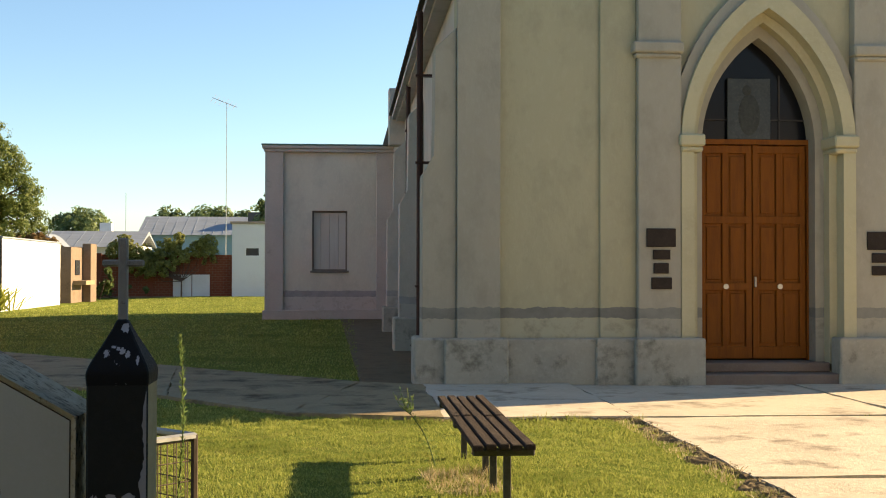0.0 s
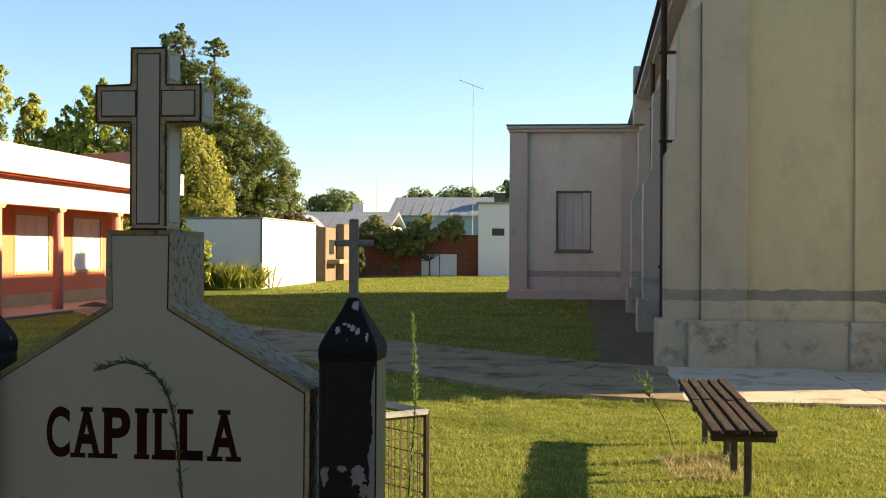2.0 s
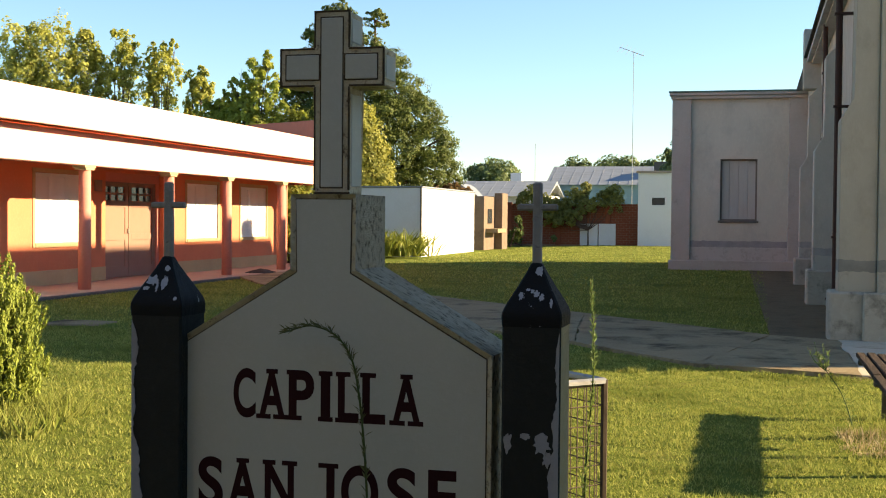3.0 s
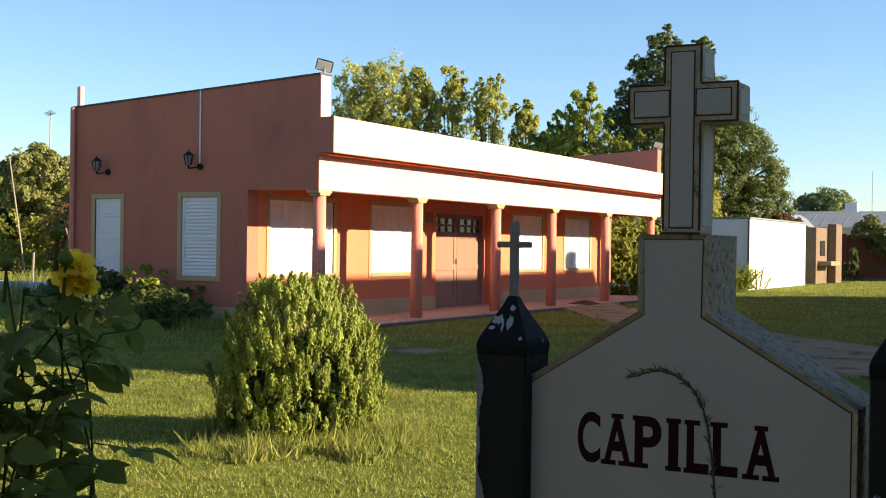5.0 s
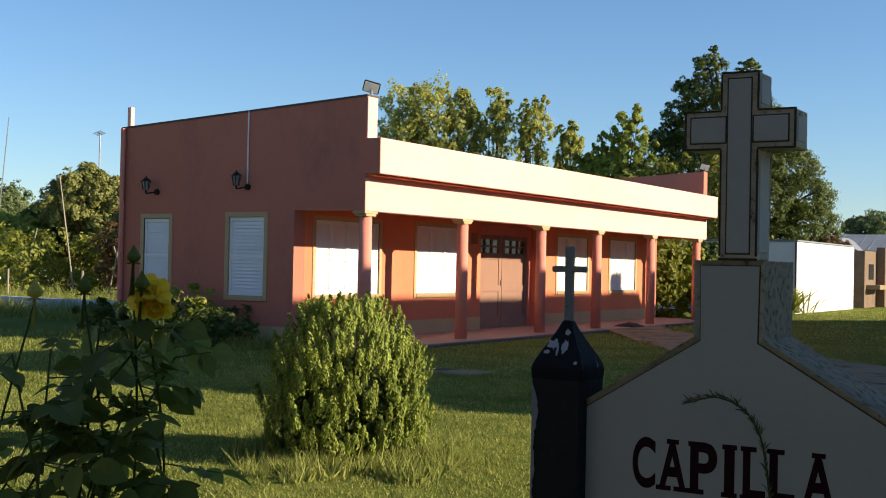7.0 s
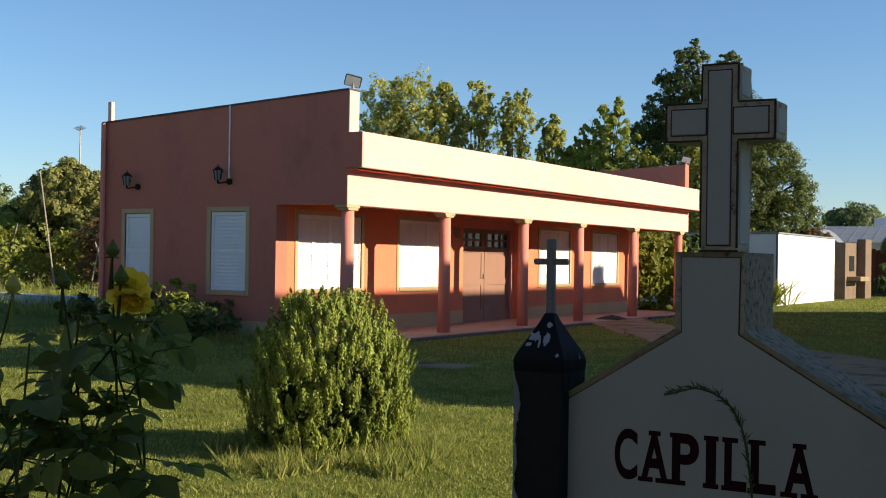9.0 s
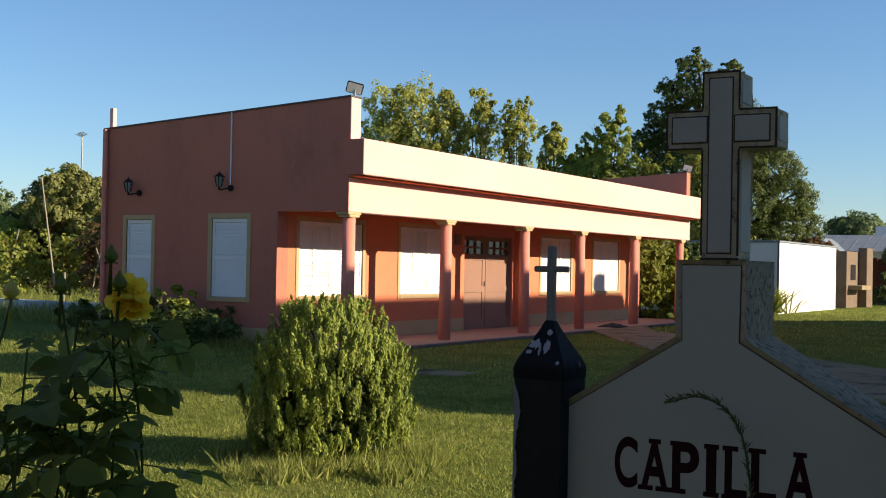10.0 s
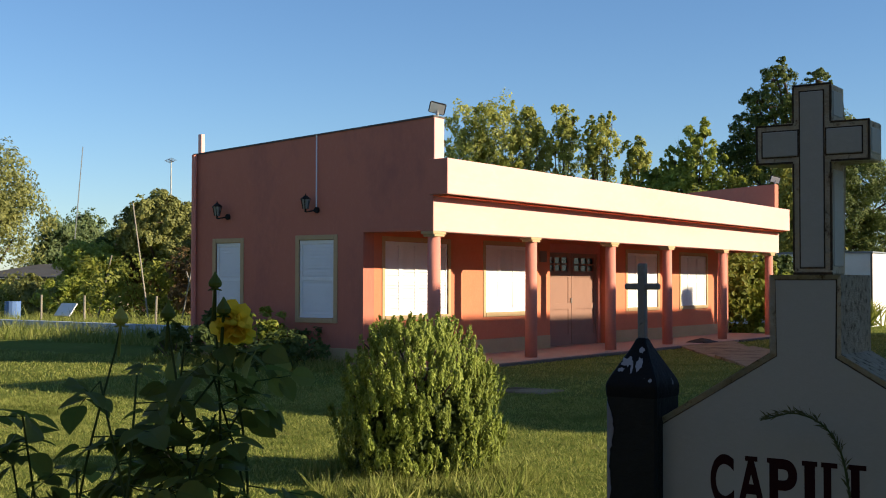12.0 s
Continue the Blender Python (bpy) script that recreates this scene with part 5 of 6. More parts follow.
def shrub(x, y, w, h, material, label, n, leaf, seed, z0=-0.08, depth=None, category="shrub"):
    t = thing("shrub", (x, y, z0), label, category, "low shrubs")
    rng = np.random.default_rng(seed)
    d = depth or w
    lobes = [(x + rng.uniform(-0.5, 0.5) * w, y + rng.uniform(-0.5, 0.5) * d, z0 + h * rng.uniform(0.35, 0.65), w * 0.35, d * 0.35, h * 0.42) for _ in range(6)]
    bm = bmesh.new()
    for l in lobes:
        rod(bm, (x, y, z0 - 0.05), l[:3], 0.02, 0.008, 5)
    part("branches", bm, BARK, t)
    pts, out = crown_points(rng, lobes, n, 0.38)
    v, f = facing_leaves(rng, pts, out, leaf, 0.6, 0.6)
    v[:, 2] = np.maximum(v[:, 2], z0)
    soup("foliage", v.tolist(), f.tolist(), material, t)


shrub(-16.1, 16.55, 0.85, 1.15, LEAF_BRIGHT, "leafy shrub against the hall wall", 1500, 0.05, 41)
shrub(-17.0, 16.5, 1.1, 0.95, LEAF_DARK, "dark low shrub against the hall wall", 1800, 0.06, 42)
shrub(-15.2, 16.5, 1.5, 0.62, LEAF_DARK, "dark low shrub against the hall wall", 2400, 0.05, 43)
shrub(-17.9, 16.3, 0.8, 0.7, LEAF_DARK, "dark low shrub against the hall wall", 800, 0.06, 44)


# ---- behind the lawn: shed, hut, brick fence, outhouse, houses ----
shed = thing("white_shed", (-15.4, 49.5, 0), "long whitewashed flat-roofed shed beyond the lawn", "shed")
box("wall", -18.6, -12.45, 45.1, 54.2, -0.1, 2.6, WHITEWASH, shed, bevel=0.02)
box("roof", -18.7, -12.4, 45.05, 54.3, 2.6, 2.66, ROOF_TIN, shed)
box("corner_strip", -12.5, -12.43, 45.06, 45.1, 0, 2.6, ROOF_DARK, shed)
hut = thing("brick_hut", (-12.6, 58, 0), "small dull brick hut with a yellow ledge", "hut")
box("wall", -13.9, -12.5, 56.5, 60.0, -0.1, 2.5, HUT_BROWN, hut)
box("front", -12.5, -12.1, 58.9, 60.2, -0.1, 2.7, HUT_BROWN, hut, "dull plastered front", 0.02)
box("window", -12.5, -12.46, 57.3, 58.2, 1.2, 1.9, WINDOW_DARK, hut)
box("ledge", -12.5, -11.9, 56.9, 58.8, 0.75, 0.95, YELLOW_PAINT, hut)
fence = tagged(box("wall_brick_fence", -16.5, -4.2, 68.0, 68.2, -0.1, 2.3, MORTAR, bevel=0), "low red brick boundary wall", "wall", kind="structure")
verts, faces = [], []
for row in range(17):
    z0 = 0.02 + row * 0.135
    for k in range(40):
        x0 = -16.5 + k * 0.31 + (0.155 if row % 2 else 0)
        b0 = len(verts)
        for yy in (67.985, 68.05):
            for px, pz in ((x0, z0), (x0 + 0.29, z0), (x0 + 0.29, z0 + 0.12), (x0, z0 + 0.12)):
                verts.append((px, yy, pz))
        faces += [(b0, b0 + 1, b0 + 2, b0 + 3), (b0 + 3, b0 + 2, b0 + 6, b0 + 7), (b0 + 1, b0 + 5, b0 + 6, b0 + 2), (b0, b0 + 3, b0 + 7, b0 + 4)]
bricks = soup("bricks", verts, faces, BRICK_RED, fence)
bricks["kind"] = "stuff"
for k in range(5):
    box("pier", -16.5 + k * 2.8, -16.2 + k * 2.8, 67.9, 68.0, 0, 2.38, BRICK_RED, fence)
for x0, x1, z in ((-9.5, -8.5, 1.2), (-8.45, -7.5, 1.2)):
    b = box("board", x0, x1, 67.86, 67.96, -0.02, z, WHITEWASH, bevel=0.01)
    tagged(b, "white sheet leaning on the brick wall", "board", "white sheets at the wall")
outhouse = thing("white_outhouse", (-4.6, 69, 0), "tall whitewashed outhouse with a small dark window", "outhouse")
bm = bmesh.new()
for a, b, c, d in ((-6.2, -5.45, -0.1, 4.0), (-4.75, -2.5, -0.1, 4.0), (-5.45, -4.75, -0.1, 2.25), (-5.45, -4.75, 2.65, 4.0)):
    bx(bm, a, b, 67.0, 67.25, c, d)
bx(bm, -6.2, -2.5, 67.25, 70, -0.1, 4.0)
part("wall", bm, WHITEWASH, outhouse)
box("window", -5.45, -4.75, 67.15, 67.2, 2.25, 2.65, WINDOW_DARK, outhouse)
box("cap", -6.3, -2.4, 66.9, 70.1, 4.0, 4.12, HOUSE_DULL, outhouse)


def cottage(x0, x1, y0, y1, eave, ridge, wall, roof, label, seed, gable="x"):
    t = thing("cottage", ((x0 + x1) / 2, y0, 0), label, "house", "houses beyond the wall")
    box("wall", x0, x1, y0, y1, -0.1, eave, wall, t)
    ym, xm = (y0 + y1) / 2, (x0 + x1) / 2
    if gable == "x":
        part("roof", prism([(y0 - 0.4, eave - 0.1), (ym, ridge), (y1 + 0.4, eave - 0.1), (ym, ridge - 0.25)], "x", x0 - 0.3, x1 + 0.3), roof, t)
        bm = bmesh.new()
        for k in range(int((x1 - x0) / 0.7)):
            f = x0 + k * 0.7
            rod(bm, (f, y0 - 0.4, eave - 0.08), (f, ym, ridge + 0.0), 0.012, n=4)
        part("roof_ribs", bm, roof, t)
    else:
        part("roof", prism([(x0 - 0.4, eave - 0.1), (xm, ridge), (x1 + 0.4, eave - 0.1), (xm, ridge - 0.2)], "y", y0 - 0.3, y1 + 0.3), roof, t)
        part("gable", prism([(x0, eave), (xm, ridge - 0.15), (x1, eave)], "y", y0, y0 + 0.2), wall, t)
    for k in range(3):
        a = x0 + (x1 - x0) * (0.2 + 0.28 * k)
        box("window", a, a + 0.9, y0 - 0.03, y0 + 0.05, 1.0, 2.1, WINDOW_DARK, t)
    return t


cottage(-14.2, -5.0, 86, 93, 4.0, 5.35, BLUE_WALL, ROOF_TIN, "pale blue cottage with a grey corrugated roof", 1)
cottage(-19.8, -13.2, 78, 84, 3.0, 4.0, WHITEWASH, ROOF_TIN, "white cottage with a pale metal roof", 2)
cottage(-20.0, -17.0, 76.2, 79, 2.6, 3.7, WHITEWASH, ROOF_TIN, "small white gabled lean-to", 3, "y")
box_stack = tagged(box("water_tank", -16.9, -16.1, 85, 85.8, 0, 4.7, WHITEWASH), "white square tank tower behind the cottage", "tank")
tagged(box("water_tank", -7.0, -5.6, 87.5, 88.5, 4.6, 5.6, ROOF_DARK), "dark tank on the cottage roof", "tank")


def mast(x, y, z0, top_z, lean, label, yagi, r=0.035):
    t = thing("antenna_mast", (x, y, z0), label, "antenna", "antenna masts")
    part("pole", rod(bmesh.new(), (x, y, z0), (x + lean, y, top_z), r, r * 0.6, 6), METAL, t)
    if yagi:
        bm = rod(bmesh.new(), (x + lean - 0.75 * yagi, y, top_z + 0.3 * yagi), (x + lean + 0.55 * yagi, y, top_z - 0.2 * yagi), 0.02, n=4)
        for k in range(6):
            f = -0.7 + k * 0.22
            px, pz = x + lean + f * yagi, top_z - f * 0.38 * yagi
            rod(bm, (px - 0.15, y - 0.35 * yagi, pz - 0.25 * yagi), (px + 0.15, y + 0.35 * yagi, pz + 0.25 * yagi), 0.012, n=4)
        part("aerial", bm, METAL, t)


mast(-8.2, 84, 0, 12.9, 0.0, "tall thin television antenna mast", 1.3)
mast(-14.6, 82, 0, 6.6, 0.0, "thin bare radio mast", 0, 0.03)
mast(-57.9, 45.3, 0, 9.3, 1.1, "slightly leaning thin radio mast", 0, 0.04)
mast(-49.7, 45.5, 0, 8.1, 0.0, "short television antenna mast", 0.35, 0.06)

# loose slab in the lawn, crumpled mat at the veranda
loose = part("stone_slab", bx(bmesh.new(), -8.95, -8.15, 13.75, 14.35, -0.08, 0.012), PATH_GREY, bevel=0.012)
tagged(loose, "flat grey stone slab sunk in the lawn", "slab")
rng = random.Random(19)
bm = bmesh.new()
bmesh.ops.create_grid(bm, x_segments=12, y_segments=8, size=0.5, matrix=Matrix.Translation((-12.3, 29.0, HZ + 0.05)) @ Matrix.Diagonal((0.55, 0.75, 1, 1)))
for v in bm.verts:
    edge = max(abs(v.co.x + 12.3) / 0.275, abs(v.co.y - 29.0) / 0.375)
    v.co.z += (1 - edge) * 0.09 + rng.uniform(0, 0.025) * (edge < 0.95)
low_ring = bmesh.ops.extrude_face_region(bm, geom=list(bm.faces))
for v in low_ring["geom"]:
    if isinstance(v, bmesh.types.BMVert):
        v.co.z -= 0.012
mat_ob = part("door_mat", bm, DARK_EAVE)
tagged(mat_ob, "dark crumpled mat lying on the veranda edge", "mat")

# ---- trees ----
def lobes_from(x, y, spec):
    return [(x + a, y + b, c, d, e, f) for a, b, c, d, e, f in spec]


tree("evergreen_tree", -19.6, 61, 13.2, lobes_from(-19.6, 61, (
    (-1.7, 0, 12.7, 0.55, 0.6, 0.45), (-1.9, 0, 12.0, 0.95, 1, 0.75), (0.15, 0, 11.8, 0.75, 0.8, 0.6), (-3.0, 0, 11.0, 0.9, 1, 0.6), (-3.5, 0, 9.6, 1.1, 1.2, 0.8), (-4.5, 0, 8.3, 0.9, 1, 0.7), (-2.3, 0, 10.6, 1.2, 1.4, 0.9), (-0.6, 0, 10.2, 1.4, 1.5, 1.0), (0.7, 0, 9.3, 1.3, 1.5, 0.95), (-2.7, 0, 9.0, 1.5, 1.6, 1.0),
    (-3.7, 0, 7.8, 1.3, 1.5, 1.0), (1.4, 0, 7.9, 1.5, 1.7, 1.1), (-0.8, -0.6, 8.3, 1.9, 2, 1.2), (2.3, 0, 6.6, 1.7, 1.8, 1.15), (0.6, -1, 6.4, 2.1, 2, 1.3), (-2.2, -0.6, 6.4, 2.1, 2, 1.3),
    (3.1, 0, 5.2, 1.6, 1.8, 1.1), (1.4, -1.2, 4.7, 1.9, 1.8, 1.2), (3.4, 0, 3.8, 1.5, 1.7, 1.1), (-1, -1, 4.4, 2.3, 2, 1.3), (-3.6, 0, 5, 1.8, 2, 1.4), (2, -1, 2.9, 2.1, 1.9, 1.1), (-1, -1, 2.6, 2.3, 2, 1.2))), LEAF_EVER, "large dark evergreen with a ragged top", 140000, 0.062, 0.4, 11, clump=0.22, tall=0.75)
tree("poplar", -19.4, 57, 7.6, lobes_from(-19.4, 57, ((0, 0, 6.2, 1.1, 1.2, 1.2), (0.3, 0, 5.0, 1.5, 1.4, 1.4), (0.8, 0, 3.6, 1.5, 1.4, 1.4), (-0.6, 0, 3.4, 1.5, 1.4, 1.5), (0.2, 0, 2.0, 1.7, 1.5, 1.2))), LEAF_YELLOW, "yellow-green broadleaf tree in sun", 26000, 0.085, 0.16, 12)
for k, (tx, tz, w, mat_) in enumerate(((-40.2, 11.9, 1.6, LEAF_POPLAR), (-38.4, 12.3, 1.75, LEAF_POPLAR), (-36.9, 11.6, 1.3, LEAF_POPLAR), (-34.7, 11.7, 1.0, LEAF_POPLAR), (-32.5, 11.1, 1.05, LEAF_POPLAR), (-30.5, 9.8, 0.65, LEAF_POPLAR), (-29.6, 8.0, 0.5, LEAF_POPLAR))):
    sp = [(0, 0, tz - w * 0.8, w * 0.75, w * 0.8, w * 0.9), (w * 0.3, 0, tz - w * 2.1, w, w, w * 1.3), (-w * 0.3, 0, tz - w * 3.3, w * 1.1, w, w * 1.5), (0, 0, tz * 0.4, w * 1.1, w, tz * 0.25), (0, 0, tz * 0.2, w, w, tz * 0.15)]
    g = random.Random(300 + k)
    sp += [(g.uniform(-0.9, 0.9) * w, 0, tz - w * g.uniform(0.2, 2.6), w * g.uniform(0.2, 0.34), w * 0.3, w * g.uniform(0.5, 1.0)) for _ in range(9)]
    tree("poplar", tx, 60 + 0.6 * k, tz, lobes_from(tx, 60 + 0.6 * k, sp), mat_, "slender poplar with yellowing sunlit leaves", 15000 if k < 3 else 8500, 0.1, 0.1, 21 + k, "row of poplars", clump=0.26, tall=1.5, loose=0.7)
for k, (tx, tz, w, mat_) in enumerate(((-27.6, 7.6, 1.1, LEAF_BRIGHT), (-26.4, 8.2, 0.95, LEAF_BRIGHT), (-25.0, 9.6, 1.1, LEAF_BRIGHT), (-23.6, 8.3, 1.3, LEAF_BRIGHT), (-22.0, 6.6, 1.6, LEAF_MID))):
    sp = [(0, 0, tz - w * 0.9, w * 0.5, w * 0.6, w), (w * 0.3, 0, tz - w * 2.4, w, w, w * 1.3), (-w * 0.3, 0, tz - w * 3.6, w * 1.2, w, w * 1.5), (0, 0, tz * 0.3, w * 1.3, w, tz * 0.25)]
    g = random.Random(400 + k)
    sp += [(g.uniform(-0.9, 0.9) * w, 0, tz - w * g.uniform(0.2, 2.6), w * g.uniform(0.2, 0.34), w * 0.3, w * g.uniform(0.5, 1.0)) for _ in range(9)]
    tree("poplar", tx, 59 - 0.5 * k, tz, lobes_from(tx, 59 - 0.5 * k, sp), mat_, "young leafy green tree behind the hall", 7500, 0.1, 0.1, 31 + k, "green trees behind the hall", clump=0.28, tall=1.4, loose=0.6)
for k, (tx, ty, tz, w, mat_, lab) in enumerate((
        (-21.0, 100, 6.3, 2.9, LEAF_FAR, "rounded tree beyond the cottages"), (-11.5, 105, 6.9, 3.2, LEAF_FAR, "rounded tree beyond the cottages"),
        (-8.0, 106, 6.7, 2.8, LEAF_FAR, "rounded tree beyond the cottages"), (-15.0, 104, 6.6, 2.2, LEAF_FAR, "rounded tree beyond the cottages"),
        (-4.0, 72, 6.6, 1.7, LEAF_FAR, "leafy tree behind the outhouse"), (-15.6, 60.5, 3.2, 1.4, LEAF_AUTUMN, "reddish tree beside the shed"),
        (-15.6, 37.8, 3.8, 1.3, LEAF_DARK, "leafy tree beside the hall's far end"), (-17.0, 39.5, 4.6, 1.6, LEAF_MID, "leafy tree beside the hall's far end"), (-13.9, 39.2, 2.4, 0.9, LEAF_DARK, "low bush beside the hall's far end"),
        (-44.0, 38.5, 4.0, 2.0, LEAF_AUTUMN, "reddish scrub beyond the field fence"),
        (-44.0, 35.4, 3.2, 1.9, LEAF_BRIGHT, "young tree beyond the field fence"), (-66.4, 46.5, 10.2, 3.6, LEAF_OLIVE, "tall ragged brownish-green tree"), (-66.8, 51, 5.9, 2.3, LEAF_FAR, "tall ragged green tree by the farm"),
        (-75.0, 60.0, 6.9, 2.8, LEAF_FAR, "far rounded tree beyond the field"), (-70.5, 60.0, 5.4, 2.2, LEAF_DARK, "far dark tree beyond the field"), (-37.0, 38.0, 4.2, 1.8, LEAF_OLIVE, "scrub tree beyond the field fence"), (-50, 44, 3.4, 2.2, LEAF_OLIVE, "scrub tree beyond the field fence"))):
    g = random.Random(100 + k)
    sp = [(g.uniform(-0.5, 0.5) * w, g.uniform(-0.4, 0.4) * w, tz * g.uniform(0.45, 0.8), w * g.uniform(0.5, 0.75), w * 0.6, tz * g.uniform(0.14, 0.22)) for _ in range(6)] + [(0, 0, tz * 0.8, w * 0.6, w * 0.6, tz * 0.2), (0, 0, tz * 0.35, w * 0.8, w * 0.7, tz * 0.22)]
    tree("broadleaf_tree", tx, ty, tz, lobes_from(tx, ty, sp), mat_, lab, 13000, 0.06 + 0.0009 * ty, 0.14, 60 + k)
g = random.Random(87)
sp = [(-5.2 + 0.42 * k + g.uniform(-0.2, 0.2), g.uniform(-0.2, 0.2), 2.35 + 0.3 * math.sin(k * 1.3) + g.uniform(-0.15, 0.2), 0.5, 0.35, g.uniform(0.3, 0.55)) for k in range(13)] + [(-4.6 + 0.5 * k, -0.3, 1.9 - 0.25 * k % 0.6, 0.5, 0.3, 0.5) for k in range(5)] + [(-2.0, -0.2, 3.1, 0.35, 0.3, 0.4), (-4.9, 0, 3.0, 0.45, 0.3, 0.4)]
tree("creeper", -9.0, 67.6, 3.0, lobes_from(-7.2, 67.6, sp), LEAF_OLIVE, "straggling creeper growing over the brick wall", 22000, 0.06, 0.05, 98, clump=0.4, loose=0.7)
g = random.Random(88)
sp = [(1.5 * math.cos(k * 2.4) * math.sin(math.acos(1 - k / 9)), 1.5 * math.sin(k * 2.4) * math.sin(math.acos(1 - k / 9)), 3.5 + 1.4 * (1 - k / 9), g.uniform(0.65, 0.95), g.uniform(0.65, 0.95), g.uniform(0.55, 0.8)) for k in range(15)] + [(0, 0, 3.4, 1.6, 1.6, 1.4), (0.8, 0, 2.0, 1.2, 1.2, 0.9)]
tree("broadleaf_tree", -41.2, 37.2, 5.8, lobes_from(-41.2, 37.2, sp), LEAF_OLIVE, "broad round-headed tree beyond the field fence", 42000, 0.075, 0.2, 99, clump=0.26)

# strap-leaved clump beside the shed
clump = thing("strap_leaf_clump", (-13.2, 43.6, 0), "spiky strap-leaved clump beside the shed", "plant")
rng = np.random.default_rng(9)
n = 700
bxy = np.stack([-13.6 + rng.normal(size=n) * 0.8, 43.6 + rng.normal(size=n) * 0.4, np.zeros(n)], 1)
d = rng.normal(size=(n, 3)) * (0.5, 0.4, 0.1) + (0, 0, 1)
d /= np.linalg.norm(d, axis=1, keepdims=True)
L = rng.uniform(0.6, 1.15, n)[:, None]
sidev = np.cross(d, rng.normal(size=(n, 3)))
sidev /= np.linalg.norm(sidev, axis=1, keepdims=True)
v = np.stack([bxy - sidev * 0.025, bxy + sidev * 0.025, bxy + d * L * 0.6 + sidev * 0.028, bxy + d * L + (d * (1, 1, 0)) * L * 0.35, bxy + d * L * 0.6 - sidev * 0.028], 1).reshape(-1, 3)
j = np.arange(n)[:, None] * 5
soup("foliage", v.tolist(), np.hstack([j, j + 1, j + 2, j + 3, j + 4]).tolist(), LEAF_MID, clump)
shrub(-14.7, 37.0, 1.9, 2.9, LEAF_MID, "leafy bush at the hall's far end", 6000, 0.09, 54, -0.08)
shrub(-13.6, 37.6, 1.7, 2.1, LEAF_BRIGHT, "leafy bush at the hall's far end", 5500, 0.09, 55, -0.08)
shrub(-15.2, 43.8, 1.6, 1.3, LEAF_MID, "low bush beside the shed", 1200, 0.1, 51, 0.0, 0.8)
shrub(-12.6, 66.5, 3.0, 0.7, LEAF_DARK, "weeds along the brick wall", 900, 0.12, 52, 0.0, 0.6)
shrub(-12.2, 61.5, 0.8, 1.6, LEAF_DARK, "dark bush at the hut", 700, 0.1, 53, 0.0)

for k, (sx, sy, sw, sh, sm) in enumerate(((-42.0, 34.0, 2.6, 2.0, LEAF_BRIGHT), (-38.5, 33.5, 2.8, 2.6, LEAF_MID), (-35.6, 34.0, 2.4, 2.8, LEAF_AUTUMN), (-32.5, 33.0, 2.2, 1.9, LEAF_MID), (-50.0, 38.0, 2.6, 1.9, LEAF_OLIVE), (-53.5, 38.6, 2.6, 1.7, LEAF_MID), (-47.0, 36.5, 2.4, 1.6, LEAF_OLIVE), (-30.0, 32.5, 2.2, 2.4, LEAF_MID))):
    shrub(sx, sy, sw, sh, sm, "loose scrub beyond the field fence", 3200, 0.1, 200 + k, -0.08)

# ---- field side: low wall, posts, sheds ----
low = tagged(box("wall_low", -44.0, -19.5, 22.8, 23.1, -0.2, 0.3, LOW_WALL, bevel=0.02), "low bluish painted wall along the field", "wall", kind="structure")
low.matrix_basis = Matrix.Translation((-25, 23, 0)) @ Matrix.Rotation(radians(-4), 4, "Z") @ Matrix.Translation((25, -23, 0))
for k, (px, py, lean) in enumerate(((-29.2, 26.0, 0.05), (-26.2, 26.2, -0.04), (-32.6, 26.0, 0.0), (-24.3, 26.4, 0.02), (-35.5, 26.5, 0.0))):
    p = part("fence_post", rod(bmesh.new(), (px, py, -0.2), (px + lean, py, 1.05), 0.04, 0.035, 7), POLE_WOOD)
    tagged(p, "grey wooden field fence post", "post", "field fence posts")
for k, (px, py, dx, h) in enumerate(((-36.2, 32.0, -1.0, 4.6), (-35.0, 32.5, 0.7, 2.4), (-33.8, 32.5, -0.9, 1.9), (-40.5, 33, 0.9, 2.6))):
    p = part("leaning_pole", rod(bmesh.new(), (px, py, -0.2), (px + dx, py, h), 0.035, 0.025, 6), POLE_WOOD)
    tagged(p, "thin pale leaning pole in the scrub", "pole", "leaning poles")
farm = thing("farm_shed", (-54, 40, 0), "low farm shed with a dark sagging roof", "shed")
box("wall", -61, -53.5, 42.0, 46, -0.2, 1.7, HOUSE_DULL, farm)
part("roof", prism([(41.2, 1.7), (46.4, 2.5), (46.4, 2.6), (41.2, 1.8)], "x", -62, -52.8), ROOF_DARK, farm)
box("door", -58.6, -57.2, 41.95, 42.05, 0, 1.55, WINDOW_DARK, farm)
box("window", -55.2, -54.2, 41.95, 42.05, 0.8, 1.5, WHITEWASH, farm)
sheet = part("metal_sheet", bx(bmesh.new(), -0.42, 0.42, -0.02, 0.02, 0, 0.55, Matrix.Translation((-35.3, 27.2, 0.3)) @ Matrix.Rotation(radians(-38), 4, "X")), WHITEWASH)
tagged(sheet, "bright sheet leaning at the field edge", "sheet")
barrel = part("blue_tank", rod(bmesh.new(), (-40.0, 28.6, -0.1), (-40.0, 28.6, 0.75), 0.3, 0.3, 14), surface("blue_plastic", (0.12, 0.2, 0.4), (0.08, 0.14, 0.3), None, 0.5, 2, 20, 0.05))
tagged(barrel, "blue plastic barrel at the field edge", "barrel")


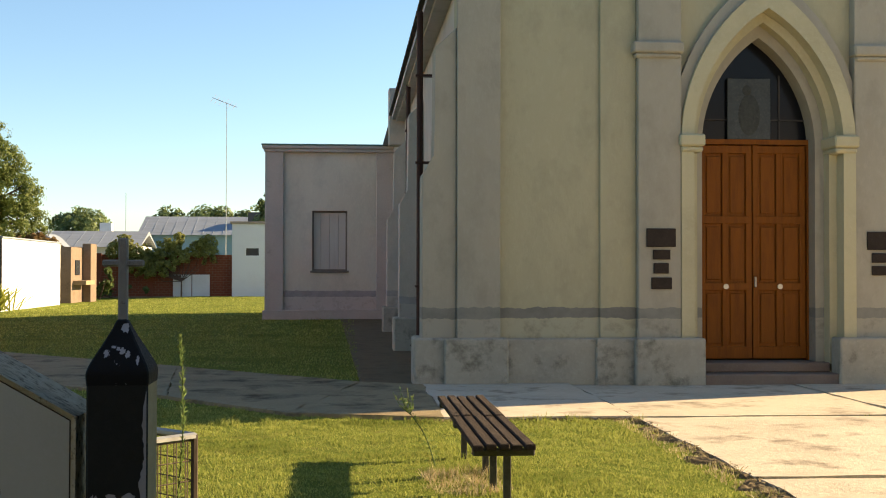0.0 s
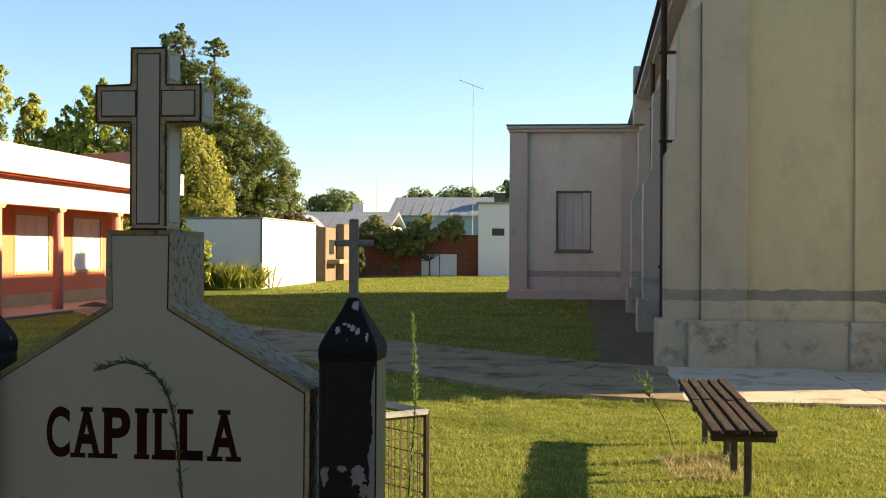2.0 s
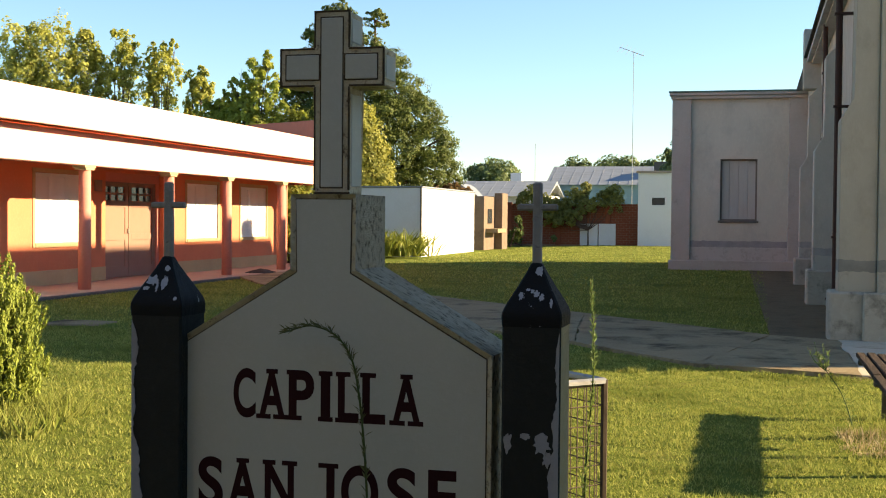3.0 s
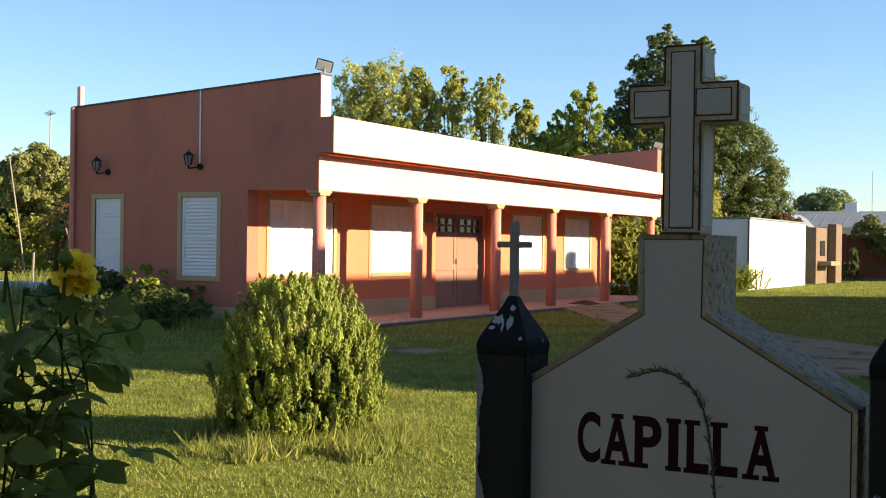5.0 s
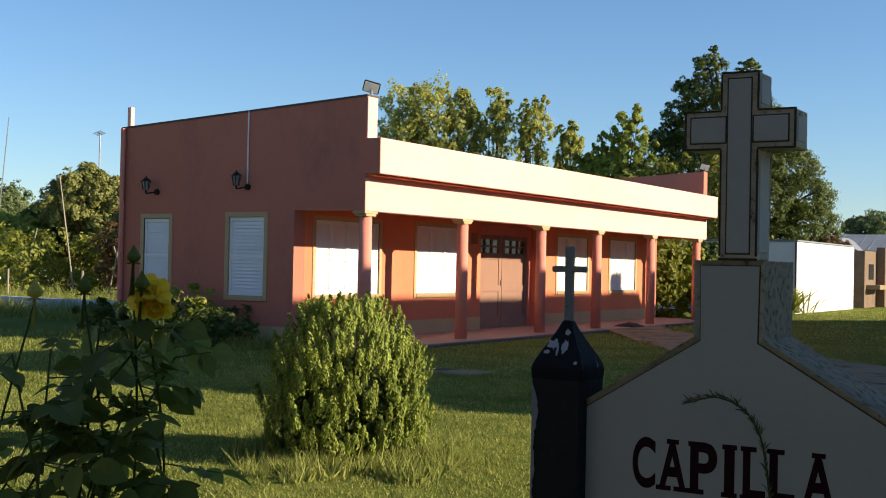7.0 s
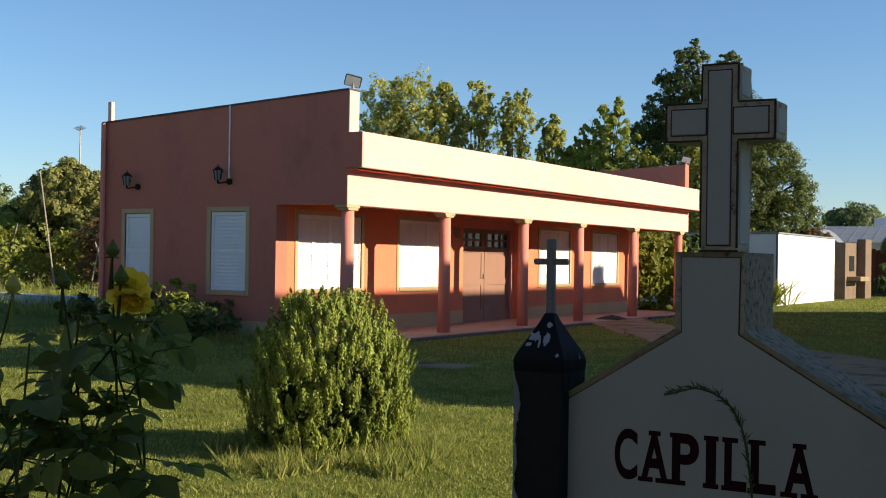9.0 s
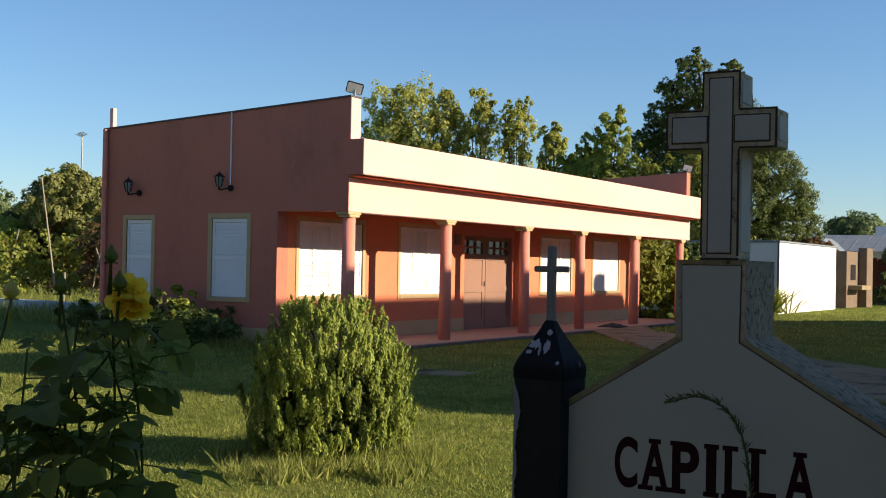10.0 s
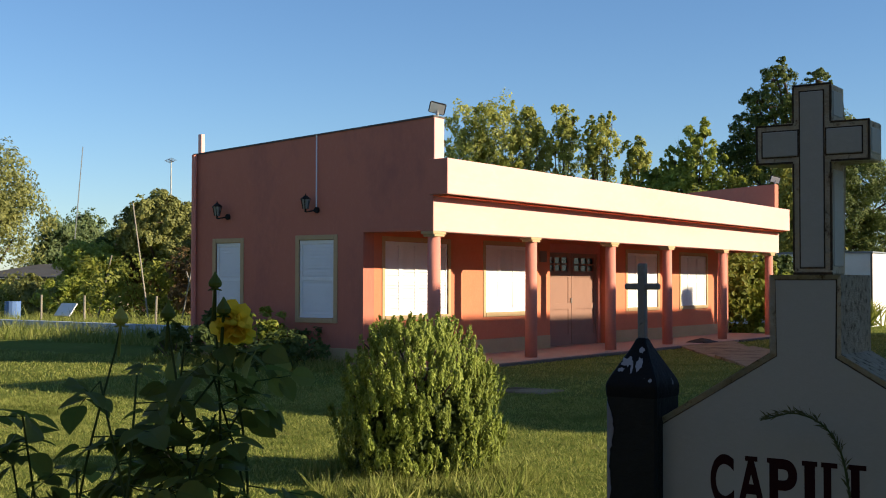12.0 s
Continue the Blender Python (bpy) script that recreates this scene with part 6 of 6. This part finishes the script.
# ---- grass ----
def blades(name, area, n, height, width, material, seed, keep, label, tall=0.0):
    """Single grass blades over a stretch of ground."""
    rng = np.random.default_rng(seed)
    x = rng.uniform(area[0], area[1], n)
    y = rng.uniform(area[2], area[3], n)
    ok = np.array([keep(a, b) for a, b in zip(x, y)])
    x, y = x[ok], y[ok]
    n = len(x)
    s = np.clip((-x - 7.5) / 4.0, 0, 1)
    z = -0.08 * s * s * (3 - 2 * s) - 0.003
    a = rng.uniform(0, 2 * np.pi, n)
    clump_ = 0.5 + 0.5 * np.sin(x * 9.1 + 2.0 * np.sin(y * 5.3)) * np.sin(y * 11.7 + 2.3 * np.sin(x * 6.1))
    h = height * rng.uniform(0.5, 1.3, n) * (0.4 + 1.25 * clump_) * (1 + tall * (rng.uniform(0, 1, n) > 0.97))
    lean = rng.normal(size=(n, 2)) * h[:, None] * 0.5
    w = width * rng.uniform(0.6, 1.3, n)
    p = np.stack([x, y, z], 1)
    sd_ = np.stack([np.cos(a) * w, np.sin(a) * w, np.zeros(n)], 1)
    tip = p + np.stack([lean[:, 0], lean[:, 1], h], 1)
    v = np.stack([p - sd_, p + sd_, tip], 1).reshape(-1, 3)
    f = np.arange(n * 3).reshape(-1, 3)
    ob = soup(name, v.tolist(), f.tolist(), material)
    return tagged(ob, label, "grass", kind="stuff")


def inside_path(x, y):
    """Whether a place lies on the path or the forecourt."""
    if x > 2.83 or (x > 0.25 and y > 11.2):
        return True
    for i in range(len(near_edge) - 1):
        a, b, c, d = near_edge[i], near_edge[i + 1], far_edge[i + 1], far_edge[i]
        q = (a, b, c, d)
        sgn = [(q[(k + 1) % 4][0] - q[k][0]) * (y - q[k][1]) - (q[(k + 1) % 4][1] - q[k][1]) * (x - q[k][0]) for k in range(4)]
        if all(v <= 0 for v in sgn) or all(v >= 0 for v in sgn):
            return True
    return x < -11.95 and y > 17


def lawn_ok(x, y):
    return not inside_path(x, y)


blades("lawn_grass", (-3.2, 2.85, 5.0, 12.6), 190000, 0.022, 0.0045, BLADE, 1, lawn_ok, "short mown grass blades")
blades("lawn_grass", (-14.0, -3.2, 4.5, 13.5), 220000, 0.025, 0.0052, BLADE, 2, lawn_ok, "short mown grass blades")
blades("lawn_grass", (-11.9, 2.0, 12.0, 26.0), 80000, 0.03, 0.009, BLADE, 3, lawn_ok, "short mown grass blades")
blades("lawn_grass", (-13.0, 1.0, 26.0, 67.0), 60000, 0.035, 0.02, BLADE, 11, lawn_ok, "short mown grass blades")
blades("lawn_grass", (-30.0, -11.5, 9.0, 17.0), 40000, 0.04, 0.01, BLADE, 12, lawn_ok, "short mown grass blades")
blades("grass_tuft", (-5.4, -4.2, 5.9, 7.9), 4200, 0.1, 0.01, BLADE, 14, lambda x, y: math.hypot((x + 5.0) / 0.75, (y - 6.85) / 0.9) < 0.62 + 0.3 * math.sin(7 * x + 3 * y) and math.hypot(x + 5.45, y - 7.2) > 0.35, "rank weeds at the foot of the thuja", 0.6)
blades("grass_tuft", (-6.3, -4.9, 6.1, 7.3), 3000, 0.11, 0.009, BLADE, 15, lambda x, y: 0.38 < math.hypot(x + 5.45, y - 7.2) < 0.72 + 0.14 * math.sin(9 * x), "rank weeds at the foot of the thuja", 0.6)
for ky in gy[1:4]:
    blades("grass_tuft", (2.9, 8.3, ky - 0.05, ky + 0.05), 900, 0.03, 0.004, BLADE, 16 + int(ky), lambda x, y: math.sin(3.1 * x) + math.sin(7.3 * x + 1) > 0.5, "grass sprouting from a paving joint")
blades("grass_tuft", (-6.5, -4.2, 6.0, 8.2), 11000, 0.095, 0.004, BLADE, 4, lambda x, y: 0.3 < math.hypot(x + 5.4, y - 7.1) < 0.78 + 0.22 * math.sin(3 * math.atan2(y - 7.1, x + 5.4)) , "longer grass round the thuja", 0.8)
blades("grass_tuft", (0.55, 1.35, 6.4, 9.3), 6500, 0.05, 0.0035, DRY, 5, lambda x, y: math.hypot((x - 0.87) / 0.9, y - 7.85) < 0.42 + 0.12 * math.sin(9 * x) + 0.1 * math.sin(11 * y), "dry straw under the bench", 0.6)
blades("grass_tuft", (0.7, 1.5, 6.8, 9.4), 1500, 0.045, 0.004, BLADE, 6, lambda x, y: abs(x - 1.05) < 0.3 + 0.1 * math.sin(4 * y), "longer grass beside the bench", 0.6)
blades("grass_tuft", (-1.2, 2.9, 11.05, 11.26), 2200, 0.045, 0.006, BLADE, 7, lambda x, y: math.sin(9 * x) + math.sin(4.3 * x) > -0.2, "tufts along the path edge", 0.5)
blades("grass_tuft", (-40.0, -19.0, 20.0, 30.0), 22000, 0.34, 0.014, BLADE, 8, lambda x, y: True, "rough tall grass at the field edge", 0.8)
blades("grass_tuft", (-18.6, -14.0, 15.8, 17.2), 5000, 0.16, 0.008, BLADE, 9, lambda x, y: True, "rough grass against the hall wall", 0.5)
blades("grass_tuft", (2.6, 2.88, 5.5, 11.2), 1600, 0.035, 0.005, DRY, 10, lambda x, y: True, "dry grass along the forecourt edge")
